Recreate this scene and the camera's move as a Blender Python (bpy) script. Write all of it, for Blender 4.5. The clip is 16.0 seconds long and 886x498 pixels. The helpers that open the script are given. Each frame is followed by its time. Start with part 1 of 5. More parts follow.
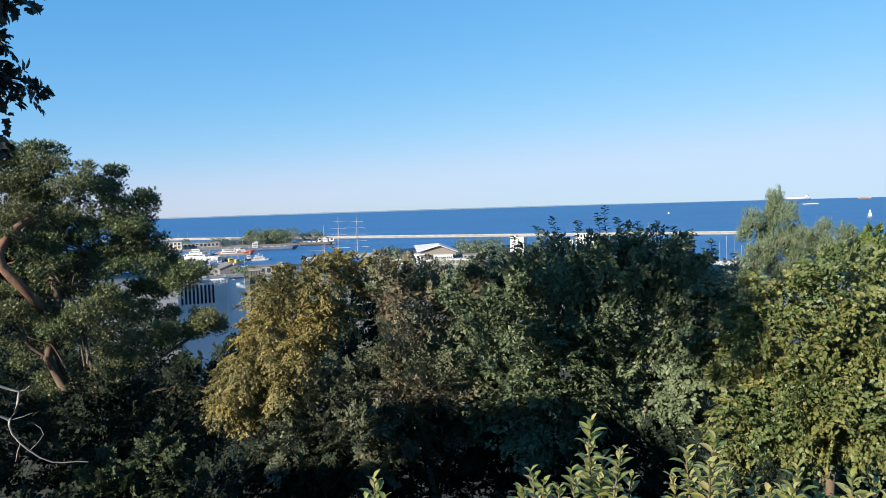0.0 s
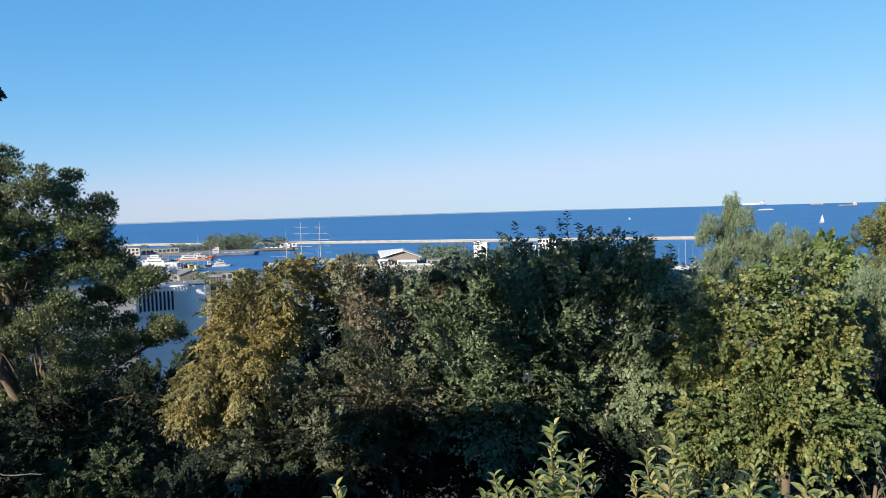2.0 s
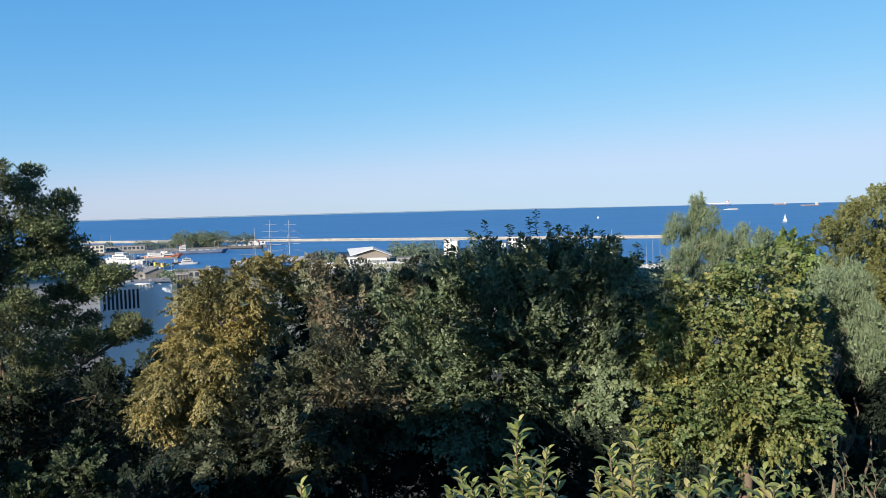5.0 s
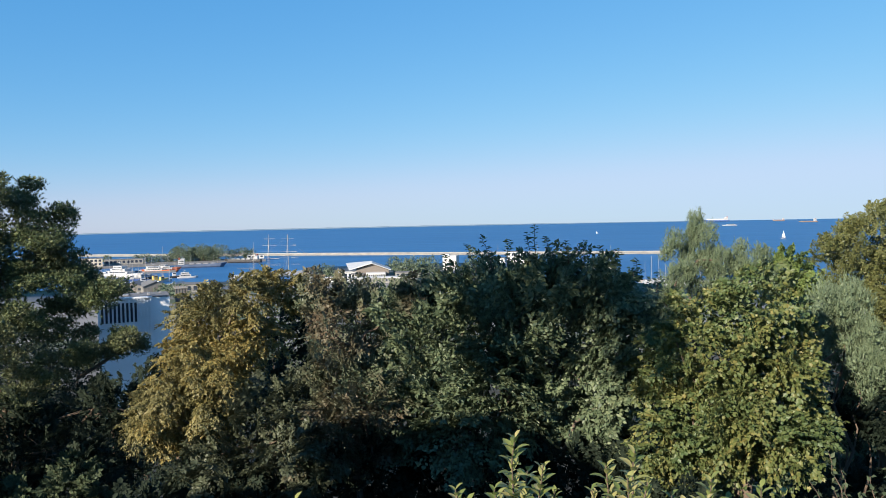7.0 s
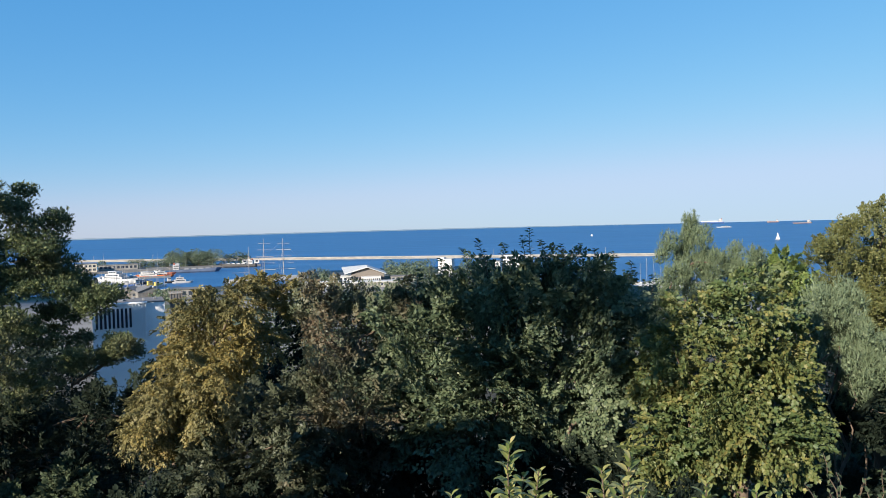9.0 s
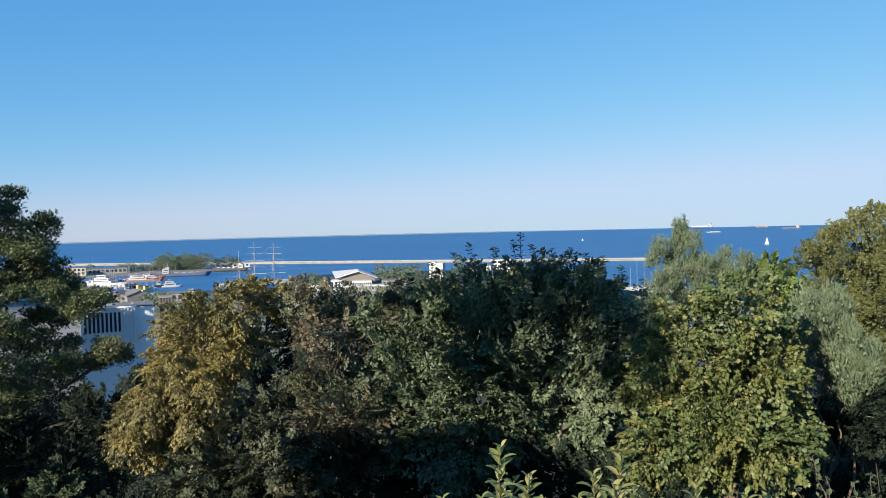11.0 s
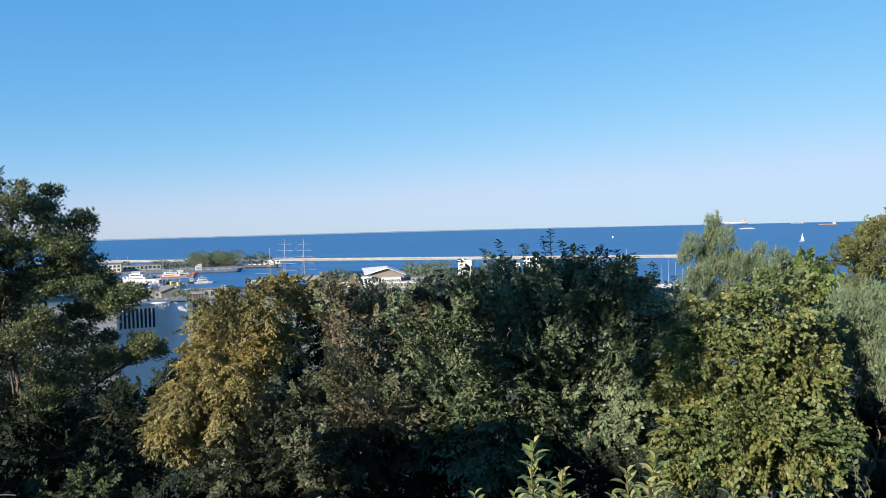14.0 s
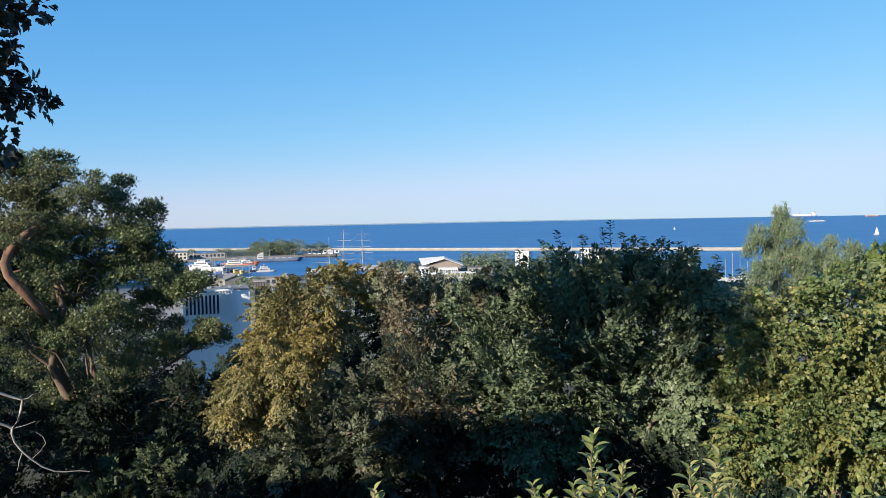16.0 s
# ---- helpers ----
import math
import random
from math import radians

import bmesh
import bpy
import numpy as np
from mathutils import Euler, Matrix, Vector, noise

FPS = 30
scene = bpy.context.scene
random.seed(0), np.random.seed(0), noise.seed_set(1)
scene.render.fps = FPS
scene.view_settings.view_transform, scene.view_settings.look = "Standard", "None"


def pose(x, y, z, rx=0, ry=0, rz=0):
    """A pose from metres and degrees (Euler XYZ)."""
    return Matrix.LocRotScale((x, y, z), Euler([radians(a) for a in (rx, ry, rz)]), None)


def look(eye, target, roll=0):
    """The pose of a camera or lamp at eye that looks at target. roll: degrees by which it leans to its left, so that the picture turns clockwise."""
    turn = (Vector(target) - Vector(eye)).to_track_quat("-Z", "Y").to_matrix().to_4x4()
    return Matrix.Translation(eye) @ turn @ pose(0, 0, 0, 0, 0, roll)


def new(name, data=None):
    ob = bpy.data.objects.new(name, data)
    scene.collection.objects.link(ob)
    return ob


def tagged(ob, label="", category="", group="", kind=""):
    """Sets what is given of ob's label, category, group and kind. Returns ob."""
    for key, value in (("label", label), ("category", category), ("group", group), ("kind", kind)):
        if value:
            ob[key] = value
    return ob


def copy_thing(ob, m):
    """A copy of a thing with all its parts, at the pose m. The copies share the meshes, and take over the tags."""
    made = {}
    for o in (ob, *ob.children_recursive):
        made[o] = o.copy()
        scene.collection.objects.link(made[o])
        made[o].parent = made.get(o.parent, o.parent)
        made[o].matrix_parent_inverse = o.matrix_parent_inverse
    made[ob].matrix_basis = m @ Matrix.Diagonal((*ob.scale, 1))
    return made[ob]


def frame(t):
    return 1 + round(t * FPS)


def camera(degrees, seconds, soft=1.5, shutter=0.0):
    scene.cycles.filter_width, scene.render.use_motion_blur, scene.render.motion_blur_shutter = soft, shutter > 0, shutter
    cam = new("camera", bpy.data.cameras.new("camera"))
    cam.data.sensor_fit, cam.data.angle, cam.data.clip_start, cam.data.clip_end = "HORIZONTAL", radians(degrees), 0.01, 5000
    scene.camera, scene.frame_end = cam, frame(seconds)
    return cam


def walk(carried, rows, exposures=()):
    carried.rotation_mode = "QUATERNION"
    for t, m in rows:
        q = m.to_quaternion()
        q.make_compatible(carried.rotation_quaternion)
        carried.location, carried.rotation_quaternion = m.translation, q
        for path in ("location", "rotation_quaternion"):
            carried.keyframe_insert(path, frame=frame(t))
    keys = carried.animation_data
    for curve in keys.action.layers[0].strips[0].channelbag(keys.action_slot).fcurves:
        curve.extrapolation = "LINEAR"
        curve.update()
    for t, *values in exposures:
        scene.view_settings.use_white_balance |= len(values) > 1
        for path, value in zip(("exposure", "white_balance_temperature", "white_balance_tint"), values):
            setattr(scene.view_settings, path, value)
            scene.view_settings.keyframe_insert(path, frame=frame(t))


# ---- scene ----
cam = camera(63.0, 16.0, soft=0.9)
EYE = 45.0  # eye above the sea, on the edge of a wooded hill

# seconds, x, y, z, pitch, roll, yaw
PATH = [
    (0, 0.000, 0, 45.000, -3.643, 1.803, 0.000),
    (0.5, 0.001, 0, 45.000, -3.482, 1.769, -0.817),
    (1, 0.001, 0, 44.999, -3.373, 1.740, -1.561),
    (1.5, 0.001, 0, 44.999, -3.307, 1.680, -2.284),
    (2, 0.002, 0, 45.001, -3.303, 1.721, -2.878),
    (2.5, 0.002, 0, 45.001, -3.239, 1.770, -3.439),
    (3, 0.003, 0, 44.999, -3.212, 1.742, -4.009),
    (3.5, 0.007, 0, 44.998, -3.271, 1.648, -4.448),
    (4, 0.018, 0, 44.998, -3.373, 1.501, -4.772),
    (4.2, 0.020, 0, 44.998, -3.395, 1.490, -4.890),
    (6.3, 0.028, 0, 44.996, -3.660, 1.385, -5.390),
    (6.4, 0.029, 0, 44.996, -2.520, 1.380, -5.265),
    (6.5, 0.029, 0, 44.996, -2.508, 1.378, -5.260),
    (7, 0.035, 0, 44.997, -2.349, 1.216, -5.307),
    (7.5, 0.035, 0, 45.002, -2.216, 1.154, -5.277),
    (8, 0.038, 0, 45.007, -2.152, 1.220, -5.341),
    (8.5, 0.040, 0, 45.009, -2.076, 1.410, -5.435),
    (9, 0.040, 0, 45.009, -2.083, 1.531, -5.684),
    (9.5, 0.039, 0, 45.007, -2.097, 1.546, -5.947),
    (9.7, 0.039, 0, 45.007, -2.090, 1.530, -6.030),
    (11.8, 0.038, 0, 45.004, -1.620, 1.325, -6.560),
    (12, 0.038, 0, 45.004, -1.622, 1.315, -6.591),
    (12.5, 0.034, 0, 45.002, -1.570, 1.278, -6.296),
    (13, 0.030, 0, 45.002, -1.646, 1.318, -5.714),
    (13.5, 0.026, 0, 45.001, -1.779, 1.424, -5.016),
    (14, 0.021, 0, 44.998, -1.950, 1.476, -4.100),
    (14.5, 0.017, 0, 44.995, -2.083, 1.419, -2.970),
    (15, 0.012, 0, 44.994, -2.274, 1.343, -1.720),
    (15.5, 0.008, 0, 44.992, -2.447, 1.268, -0.587),
    (16, 0.006, 0, 44.991, -2.580, 1.204, 0.433),
]
walk(cam, [(t, pose(x, y, z, 90 + p, r, w)) for t, x, y, z, p, r, w in PATH], exposures=[(0, 1.33), (4, 1.28), (6.3, 1.24), (9, 1.19), (12, 1.22), (14, 1.28), (16, 1.33)])

# ---- light: a low evening sun from behind and to one side ----
SUN_FROM = 224.0  # compass bearing of the sun, 0 is straight ahead, clockwise
SUN_HIGH = 22.0
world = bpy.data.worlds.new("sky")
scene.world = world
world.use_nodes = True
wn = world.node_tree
sky = wn.nodes.new("ShaderNodeTexSky")
sky.sky_type = "NISHITA"
sky.sun_disc = False
sky.sun_elevation = radians(SUN_HIGH)
sky.sun_rotation = radians(SUN_FROM)
sky.altitude = 60
sky.air_density = 1.0
sky.dust_density = 0.0
sky.ozone_density = 8.0
# hand-tuned tone curve per channel: gain, power and soft ceiling on the sky colour
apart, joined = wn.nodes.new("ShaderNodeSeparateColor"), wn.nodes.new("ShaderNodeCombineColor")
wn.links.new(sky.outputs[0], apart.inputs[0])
for band, (gain, power, cap) in enumerate(((1.236, 1.05, 4.5), (2.14, 0.58, 5.95), (3.8, 0.35, 8.0))):
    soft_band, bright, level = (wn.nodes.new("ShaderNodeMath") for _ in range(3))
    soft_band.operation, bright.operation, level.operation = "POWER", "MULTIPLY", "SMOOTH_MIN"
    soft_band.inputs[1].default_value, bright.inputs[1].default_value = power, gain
    level.inputs[1].default_value, level.inputs[2].default_value = cap, 2.0
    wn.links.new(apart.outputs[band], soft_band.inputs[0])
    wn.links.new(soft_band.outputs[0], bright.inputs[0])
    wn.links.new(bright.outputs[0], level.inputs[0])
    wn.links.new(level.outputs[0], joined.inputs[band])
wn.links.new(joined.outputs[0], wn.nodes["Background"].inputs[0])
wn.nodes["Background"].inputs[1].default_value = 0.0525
sun = new("sun", bpy.data.lights.new("sun", "SUN"))
sun.data.energy = 4.6
sun.data.angle = radians(0.5)
sun.data.color = (1.0, 0.89, 0.73)
_sx = math.sin(radians(SUN_FROM)) * math.cos(radians(SUN_HIGH))
_sy = math.cos(radians(SUN_FROM)) * math.cos(radians(SUN_HIGH))
sun.matrix_world = look((0, 0, 200), (-_sx * 100, -_sy * 100, 200 - 100 * math.sin(radians(SUN_HIGH))))


# ---- materials ----
def material(name, rough=0.8, metal=0.0, spec=0.5):
    m = bpy.data.materials.new(name)
    m.use_nodes = True
    b = m.node_tree.nodes["Principled BSDF"]
    b.inputs["Roughness"].default_value = rough
    b.inputs["Metallic"].default_value = metal
    b.inputs["Specular IOR Level"].default_value = spec
    return m, m.node_tree.nodes, m.node_tree.links, b


def ramp_of(nodes, stops):
    r = nodes.new("ShaderNodeValToRGB")
    while len(r.color_ramp.elements) < len(stops):
        r.color_ramp.elements.new(0.5)
    for e, (p, c) in zip(r.color_ramp.elements, stops):
        e.position, e.color = p, (*c, 1)
    return r


def noise_of(nodes, links, scale, detail=3.0, stretch=(1, 1, 1)):
    co = nodes.new("ShaderNodeTexCoord")
    mp = nodes.new("ShaderNodeMapping")
    mp.inputs["Scale"].default_value = stretch
    n = nodes.new("ShaderNodeTexNoise")
    n.inputs["Scale"].default_value = scale
    n.inputs["Detail"].default_value = detail
    links.new(co.outputs["Object"], mp.inputs[0])
    links.new(mp.outputs[0], n.inputs["Vector"])
    return n


def surface(name, dark, light, scale=1.0, rough=0.8, metal=0.0, fine=25.0, bump=0.15, spec=0.4, stretch=(1, 1, 1)):
    """A worn surface: two scales of variation between a darker and a lighter tone, with fine relief."""
    m, nodes, links, b = material(name, rough, metal, spec)
    big = noise_of(nodes, links, scale, 4, stretch)
    small = noise_of(nodes, links, scale * fine, 2, stretch)
    mix = nodes.new("ShaderNodeMath")
    mix.operation = "MULTIPLY_ADD"
    links.new(small.outputs["Fac"], mix.inputs[0])
    mix.inputs[1].default_value = 0.45
    sub = nodes.new("ShaderNodeMath")
    sub.operation = "MULTIPLY_ADD"
    links.new(big.outputs["Fac"], sub.inputs[0])
    sub.inputs[1].default_value = 1.1
    sub.inputs[2].default_value = -0.25
    links.new(sub.outputs[0], mix.inputs[2])
    r = ramp_of(nodes, [(0.2, dark), (0.8, light)])
    links.new(mix.outputs[0], r.inputs[0])
    links.new(r.outputs[0], b.inputs["Base Color"])
    bp = nodes.new("ShaderNodeBump")
    bp.inputs["Strength"].default_value = bump
    links.new(small.outputs["Fac"], bp.inputs["Height"])
    links.new(bp.outputs[0], b.inputs["Normal"])
    return m


def foliage(name, tones, patch=None, patch_scale=0.5, through_light=0.22, rough=0.5, spec=0.35):
    """Leaves: each takes its own tone; patches of the crown lean towards a second set of tones."""
    m, nodes, links, b = material(name, rough, 0.0, spec)
    geo = nodes.new("ShaderNodeNewGeometry")
    n = len(tones)
    r = ramp_of(nodes, [(i / max(1, n - 1), c) for i, c in enumerate(tones)])
    links.new(geo.outputs["Random Per Island"], r.inputs[0])
    colour = r.outputs[0]
    if patch:
        big = noise_of(nodes, links, patch_scale, 3)
        edge = nodes.new("ShaderNodeMapRange")
        edge.inputs["From Min"].default_value = 0.44
        edge.inputs["From Max"].default_value = 0.60
        links.new(big.outputs["Fac"], edge.inputs["Value"])
        r2 = ramp_of(nodes, [(i / max(1, len(patch) - 1), c) for i, c in enumerate(patch)])
        links.new(geo.outputs["Random Per Island"], r2.inputs[0])
        mx = nodes.new("ShaderNodeMix")
        mx.data_type = "RGBA"
        links.new(edge.outputs[0], mx.inputs["Factor"])
        links.new(colour, mx.inputs["A"])
        links.new(r2.outputs[0], mx.inputs["B"])
        colour = mx.outputs["Result"]
    links.new(colour, b.inputs["Base Color"])
    tr = nodes.new("ShaderNodeBsdfTranslucent")
    links.new(colour, tr.inputs["Color"])
    ms = nodes.new("ShaderNodeMixShader")
    ms.inputs[0].default_value = through_light
    links.new(b.outputs[0], ms.inputs[1])
    links.new(tr.outputs[0], ms.inputs[2])
    links.new(ms.outputs[0], nodes["Material Output"].inputs["Surface"])
    return m


M_bark = surface("brown bark", (0.05, 0.035, 0.025), (0.16, 0.12, 0.09), 3, 0.95, stretch=(1, 1, 0.3), bump=0.5)
M_pinebark = surface("orange pine bark", (0.045, 0.028, 0.021), (0.21, 0.115, 0.075), 5, 0.9, fine=6, stretch=(1, 1, 0.35), bump=0.9)
M_deadwood = surface("bleached dead wood", (0.17, 0.15, 0.13), (0.36, 0.33, 0.3), 5, 0.9)


def harbour_ground():
    """Leaf litter on the hill, coloured darker for the shade under trees; grass and paving on the level ground by the
    water.
    """
    m, nodes, links, b = material("hill and harbour ground", 0.95)
    geo = nodes.new("ShaderNodeNewGeometry")
    sep = nodes.new("ShaderNodeSeparateXYZ")
    links.new(geo.outputs["Position"], sep.inputs[0])
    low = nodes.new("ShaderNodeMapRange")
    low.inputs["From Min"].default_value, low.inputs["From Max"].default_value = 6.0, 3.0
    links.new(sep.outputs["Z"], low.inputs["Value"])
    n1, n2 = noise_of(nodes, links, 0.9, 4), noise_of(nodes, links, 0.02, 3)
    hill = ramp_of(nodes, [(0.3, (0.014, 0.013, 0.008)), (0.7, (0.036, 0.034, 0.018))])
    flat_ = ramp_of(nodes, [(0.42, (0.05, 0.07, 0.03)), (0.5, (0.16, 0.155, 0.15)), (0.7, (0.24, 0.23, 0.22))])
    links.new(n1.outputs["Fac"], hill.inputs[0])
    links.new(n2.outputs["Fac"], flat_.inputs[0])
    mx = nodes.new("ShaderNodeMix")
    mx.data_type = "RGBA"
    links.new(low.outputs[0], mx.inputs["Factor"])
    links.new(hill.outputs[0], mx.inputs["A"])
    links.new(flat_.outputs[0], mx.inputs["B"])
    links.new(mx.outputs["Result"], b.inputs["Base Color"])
    return m


M_soil = harbour_ground()
M_white = surface("white render", (0.4, 0.4, 0.4), (0.54, 0.54, 0.53), 0.3, 0.7, bump=0.03)
# blue of the shaded front is put into the office render colour
M_officeshade = surface("white office render tinted for shade", (0.58, 0.6, 0.63), (0.7, 0.72, 0.75), 0.25, 0.7, bump=0.03)
M_cream = surface("cream render", (0.42, 0.37, 0.29), (0.56, 0.5, 0.4), 0.3, 0.75, bump=0.03)
M_concrete = surface("pale concrete", (0.17, 0.165, 0.16), (0.29, 0.28, 0.265), 0.15, 0.9)
M_stone = surface("dark stone foot", (0.1, 0.1, 0.1), (0.22, 0.21, 0.2), 0.5, 0.9)
M_asphalt = surface("grey paving", (0.1, 0.1, 0.1), (0.2, 0.19, 0.18), 0.08, 0.9)
M_roof = surface("grey roof felt", (0.085, 0.085, 0.09), (0.17, 0.17, 0.175), 0.2, 0.85)
M_brownclad = surface("brown timber cladding", (0.12, 0.105, 0.095), (0.2, 0.175, 0.155), 0.6, 0.8, stretch=(1, 1, 6))
M_hullblue = surface("blue hull paint", (0.03, 0.06, 0.16), (0.06, 0.11, 0.26), 0.15, 0.5)
M_hullgrey = surface("grey blue hull paint", (0.05, 0.075, 0.13), (0.1, 0.13, 0.2), 0.15, 0.55)
M_hulldark = surface("black hull paint", (0.012, 0.013, 0.016), (0.035, 0.035, 0.04), 0.15, 0.5)
M_orange = surface("orange paint", (0.45, 0.1, 0.03), (0.65, 0.17, 0.05), 0.4, 0.5)
M_yellow = surface("yellow paint", (0.4, 0.28, 0.07), (0.55, 0.4, 0.12), 0.4, 0.5)
M_rust = surface("red oxide paint", (0.16, 0.045, 0.03), (0.27, 0.09, 0.06), 0.2, 0.7)
M_paintwhite = surface("white ship paint", (0.3, 0.3, 0.31), (0.46, 0.46, 0.46), 0.3, 0.45, bump=0.02)
M_tanker = surface("faded brown hull paint", (0.17, 0.1, 0.08), (0.26, 0.17, 0.14), 0.05, 0.7)
M_spar = surface("buff mast paint", (0.24, 0.2, 0.16), (0.38, 0.33, 0.27), 0.6, 0.6)
M_steel = surface("grey steel", (0.2, 0.2, 0.21), (0.36, 0.36, 0.37), 0.5, 0.5, 0.4)
M_sail = surface("white sailcloth", (0.72, 0.72, 0.7), (0.85, 0.85, 0.83), 0.2, 0.8)
M_far = surface("far coast tinted for haze", (0.13, 0.19, 0.24), (0.2, 0.26, 0.3), 0.004, 1.0)


def window_glass():
    m, nodes, links, b = material("dark window glass", 0.12, 0.0, 0.6)
    n = noise_of(nodes, links, 0.7, 2)
    r = ramp_of(nodes, [(0.3, (0.018, 0.024, 0.036)), (0.7, (0.045, 0.058, 0.08))])
    links.new(n.outputs["Fac"], r.inputs[0])
    links.new(r.outputs[0], b.inputs["Base Color"])
    return m


M_glass = window_glass()


def sea_water():
    m, nodes, links, b = material("sea water", 0.45, 0.0, 0.25)
    swell = noise_of(nodes, links, 0.006, 6, (0.35, 3.0, 1))
    # blue of the reflected sky is put into the base colour
    r = ramp_of(nodes, [(0.3, (0.016, 0.086, 0.215)), (0.5, (0.024, 0.108, 0.258)), (0.7, (0.036, 0.132, 0.295))])
    links.new(swell.outputs["Fac"], r.inputs[0])
    links.new(r.outputs[0], b.inputs["Base Color"])
    chop = noise_of(nodes, links, 0.25, 4, (1, 1.6, 1))
    bp = nodes.new("ShaderNodeBump")
    bp.inputs["Strength"].default_value = 0.35
    bp.inputs["Distance"].default_value = 1.0
    links.new(chop.outputs["Fac"], bp.inputs["Height"])
    links.new(bp.outputs[0], b.inputs["Normal"])
    return m


M_sea = sea_water()

L_centre = foliage("dark green leaves", [(0.048, 0.072, 0.041), (0.08, 0.112, 0.062), (0.118, 0.152, 0.084), (0.165, 0.197, 0.11)])
L_gold = foliage("leaves turning gold", [(0.23, 0.18, 0.06), (0.29, 0.22, 0.07), (0.19, 0.17, 0.06), (0.14, 0.14, 0.06)],
                 [(0.1, 0.105, 0.05), (0.13, 0.128, 0.055), (0.17, 0.145, 0.06)], 0.45)
L_sage = foliage("grey green leaves", [(0.049, 0.061, 0.037), (0.066, 0.078, 0.047), (0.088, 0.098, 0.062)])
L_brown = foliage("green leaves with brown tips", [(0.072, 0.097, 0.058), (0.095, 0.118, 0.072), (0.105, 0.116, 0.072)],
                  [(0.136, 0.091, 0.057), (0.1, 0.1, 0.066), (0.155, 0.118, 0.076)], 0.5)
L_maple = foliage("yellow green maple leaves", [(0.075, 0.1, 0.034), (0.1, 0.122, 0.04), (0.125, 0.14, 0.044), (0.155, 0.158, 0.052), (0.205, 0.178, 0.06)],
                  [(0.055, 0.09, 0.034), (0.08, 0.113, 0.042), (0.11, 0.134, 0.048)], 0.6)
L_right = foliage("olive green leaves", [(0.078, 0.091, 0.035), (0.105, 0.118, 0.042), (0.146, 0.144, 0.052)])
L_round = foliage("fresh green leaves", [(0.095, 0.145, 0.045), (0.13, 0.185, 0.055), (0.18, 0.22, 0.07)])
# leaf colour darkened to stand for deep shade at the foot of trees
L_shaded = foliage("green leaves darkened for shade", [(0.015, 0.024, 0.017), (0.022, 0.033, 0.023), (0.033, 0.044, 0.03)], through_light=0.25, rough=0.75, spec=0.12)
L_under = foliage("undergrowth leaves", [(0.04, 0.06, 0.034), (0.06, 0.084, 0.045), (0.094, 0.112, 0.062)], rough=0.65, spec=0.2)
L_pine = foliage("pine needles", [(0.047, 0.071, 0.036), (0.082, 0.114, 0.052), (0.127, 0.162, 0.07), (0.19, 0.214, 0.09)], [(0.069, 0.085, 0.045), (0.111, 0.125, 0.06), (0.163, 0.164, 0.08)], 0.7, through_light=0.12)
L_blue = foliage("blue green pine needles", [(0.11, 0.153, 0.09), (0.15, 0.198, 0.115), (0.2, 0.245, 0.145)], through_light=0.25)
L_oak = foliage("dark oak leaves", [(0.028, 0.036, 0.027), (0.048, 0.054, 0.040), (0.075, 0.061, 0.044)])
L_far = foliage("distant leaves", [(0.09, 0.13, 0.085), (0.13, 0.17, 0.11), (0.17, 0.205, 0.13)])


def shrub_leaf():
    """Single leaves told apart by object: green to straw yellow, paler along the midrib."""
    m, nodes, links, b = material("laurel leaf", 0.38, 0.0, 0.5)
    info = nodes.new("ShaderNodeObjectInfo")
    r = ramp_of(nodes, [(0.0, (0.15, 0.2, 0.055)), (0.45, (0.25, 0.285, 0.085)), (0.8, (0.37, 0.37, 0.13)), (1.0, (0.46, 0.4, 0.18))])
    links.new(info.outputs["Random"], r.inputs[0])
    n = noise_of(nodes, links, 30, 3)
    mx = nodes.new("ShaderNodeMix")
    mx.data_type = "RGBA"
    mx.blend_type = "MULTIPLY"
    mx.inputs["Factor"].default_value = 0.4
    links.new(r.outputs[0], mx.inputs["A"])
    links.new(n.outputs["Color"], mx.inputs["B"])
    links.new(mx.outputs["Result"], b.inputs["Base Color"])
    tr = nodes.new("ShaderNodeBsdfTranslucent")
    links.new(mx.outputs["Result"], tr.inputs["Color"])
    ms = nodes.new("ShaderNodeMixShader")
    ms.inputs[0].default_value = 0.35
    links.new(b.outputs[0], ms.inputs[1])
    links.new(tr.outputs[0], ms.inputs[2])
    links.new(ms.outputs[0], nodes["Material Output"].inputs["Surface"])
    return m


L_leaf = shrub_leaf()


# ---- tools for building ----
rng = np.random.default_rng(7)


def bearing(az, r, rise):
    """A place at a compass bearing, a level distance and an angle above the eye."""
    return np.array([r * math.sin(radians(az)), r * math.cos(radians(az)), EYE + r * math.tan(radians(rise))])


def flat(az, r, z=0.0):
    return np.array([r * math.sin(radians(az)), r * math.cos(radians(az)), z])


def mesh_of(name, verts, faces, mat, smooth=False):
    """A mesh from arrays: verts n x 3, faces m x 3 or m x 4."""
    verts, faces = np.asarray(verts, np.float32), np.asarray(faces, np.int32)
    me = bpy.data.meshes.new(name)
    k = faces.shape[1]
    me.vertices.add(len(verts))
    me.vertices.foreach_set("co", verts.ravel())
    me.loops.add(faces.size)
    me.loops.foreach_set("vertex_index", faces.ravel())
    me.polygons.add(len(faces))
    me.polygons.foreach_set("loop_start", np.arange(0, faces.size, k, dtype=np.int32))
    if smooth:
        me.polygons.foreach_set("use_smooth", np.ones(len(faces), bool))
    me.update(calc_edges=True)
    me.materials.append(mat)
    return me


def thing(name, place, label, category, group="", turn=0.0, kind=""):
    ob = new(name)
    ob.location = Vector([float(v) for v in place])
    ob.rotation_euler = (0, 0, radians(turn))
    ob.empty_display_size = 0.3
    return tagged(ob, label, category, group, kind)


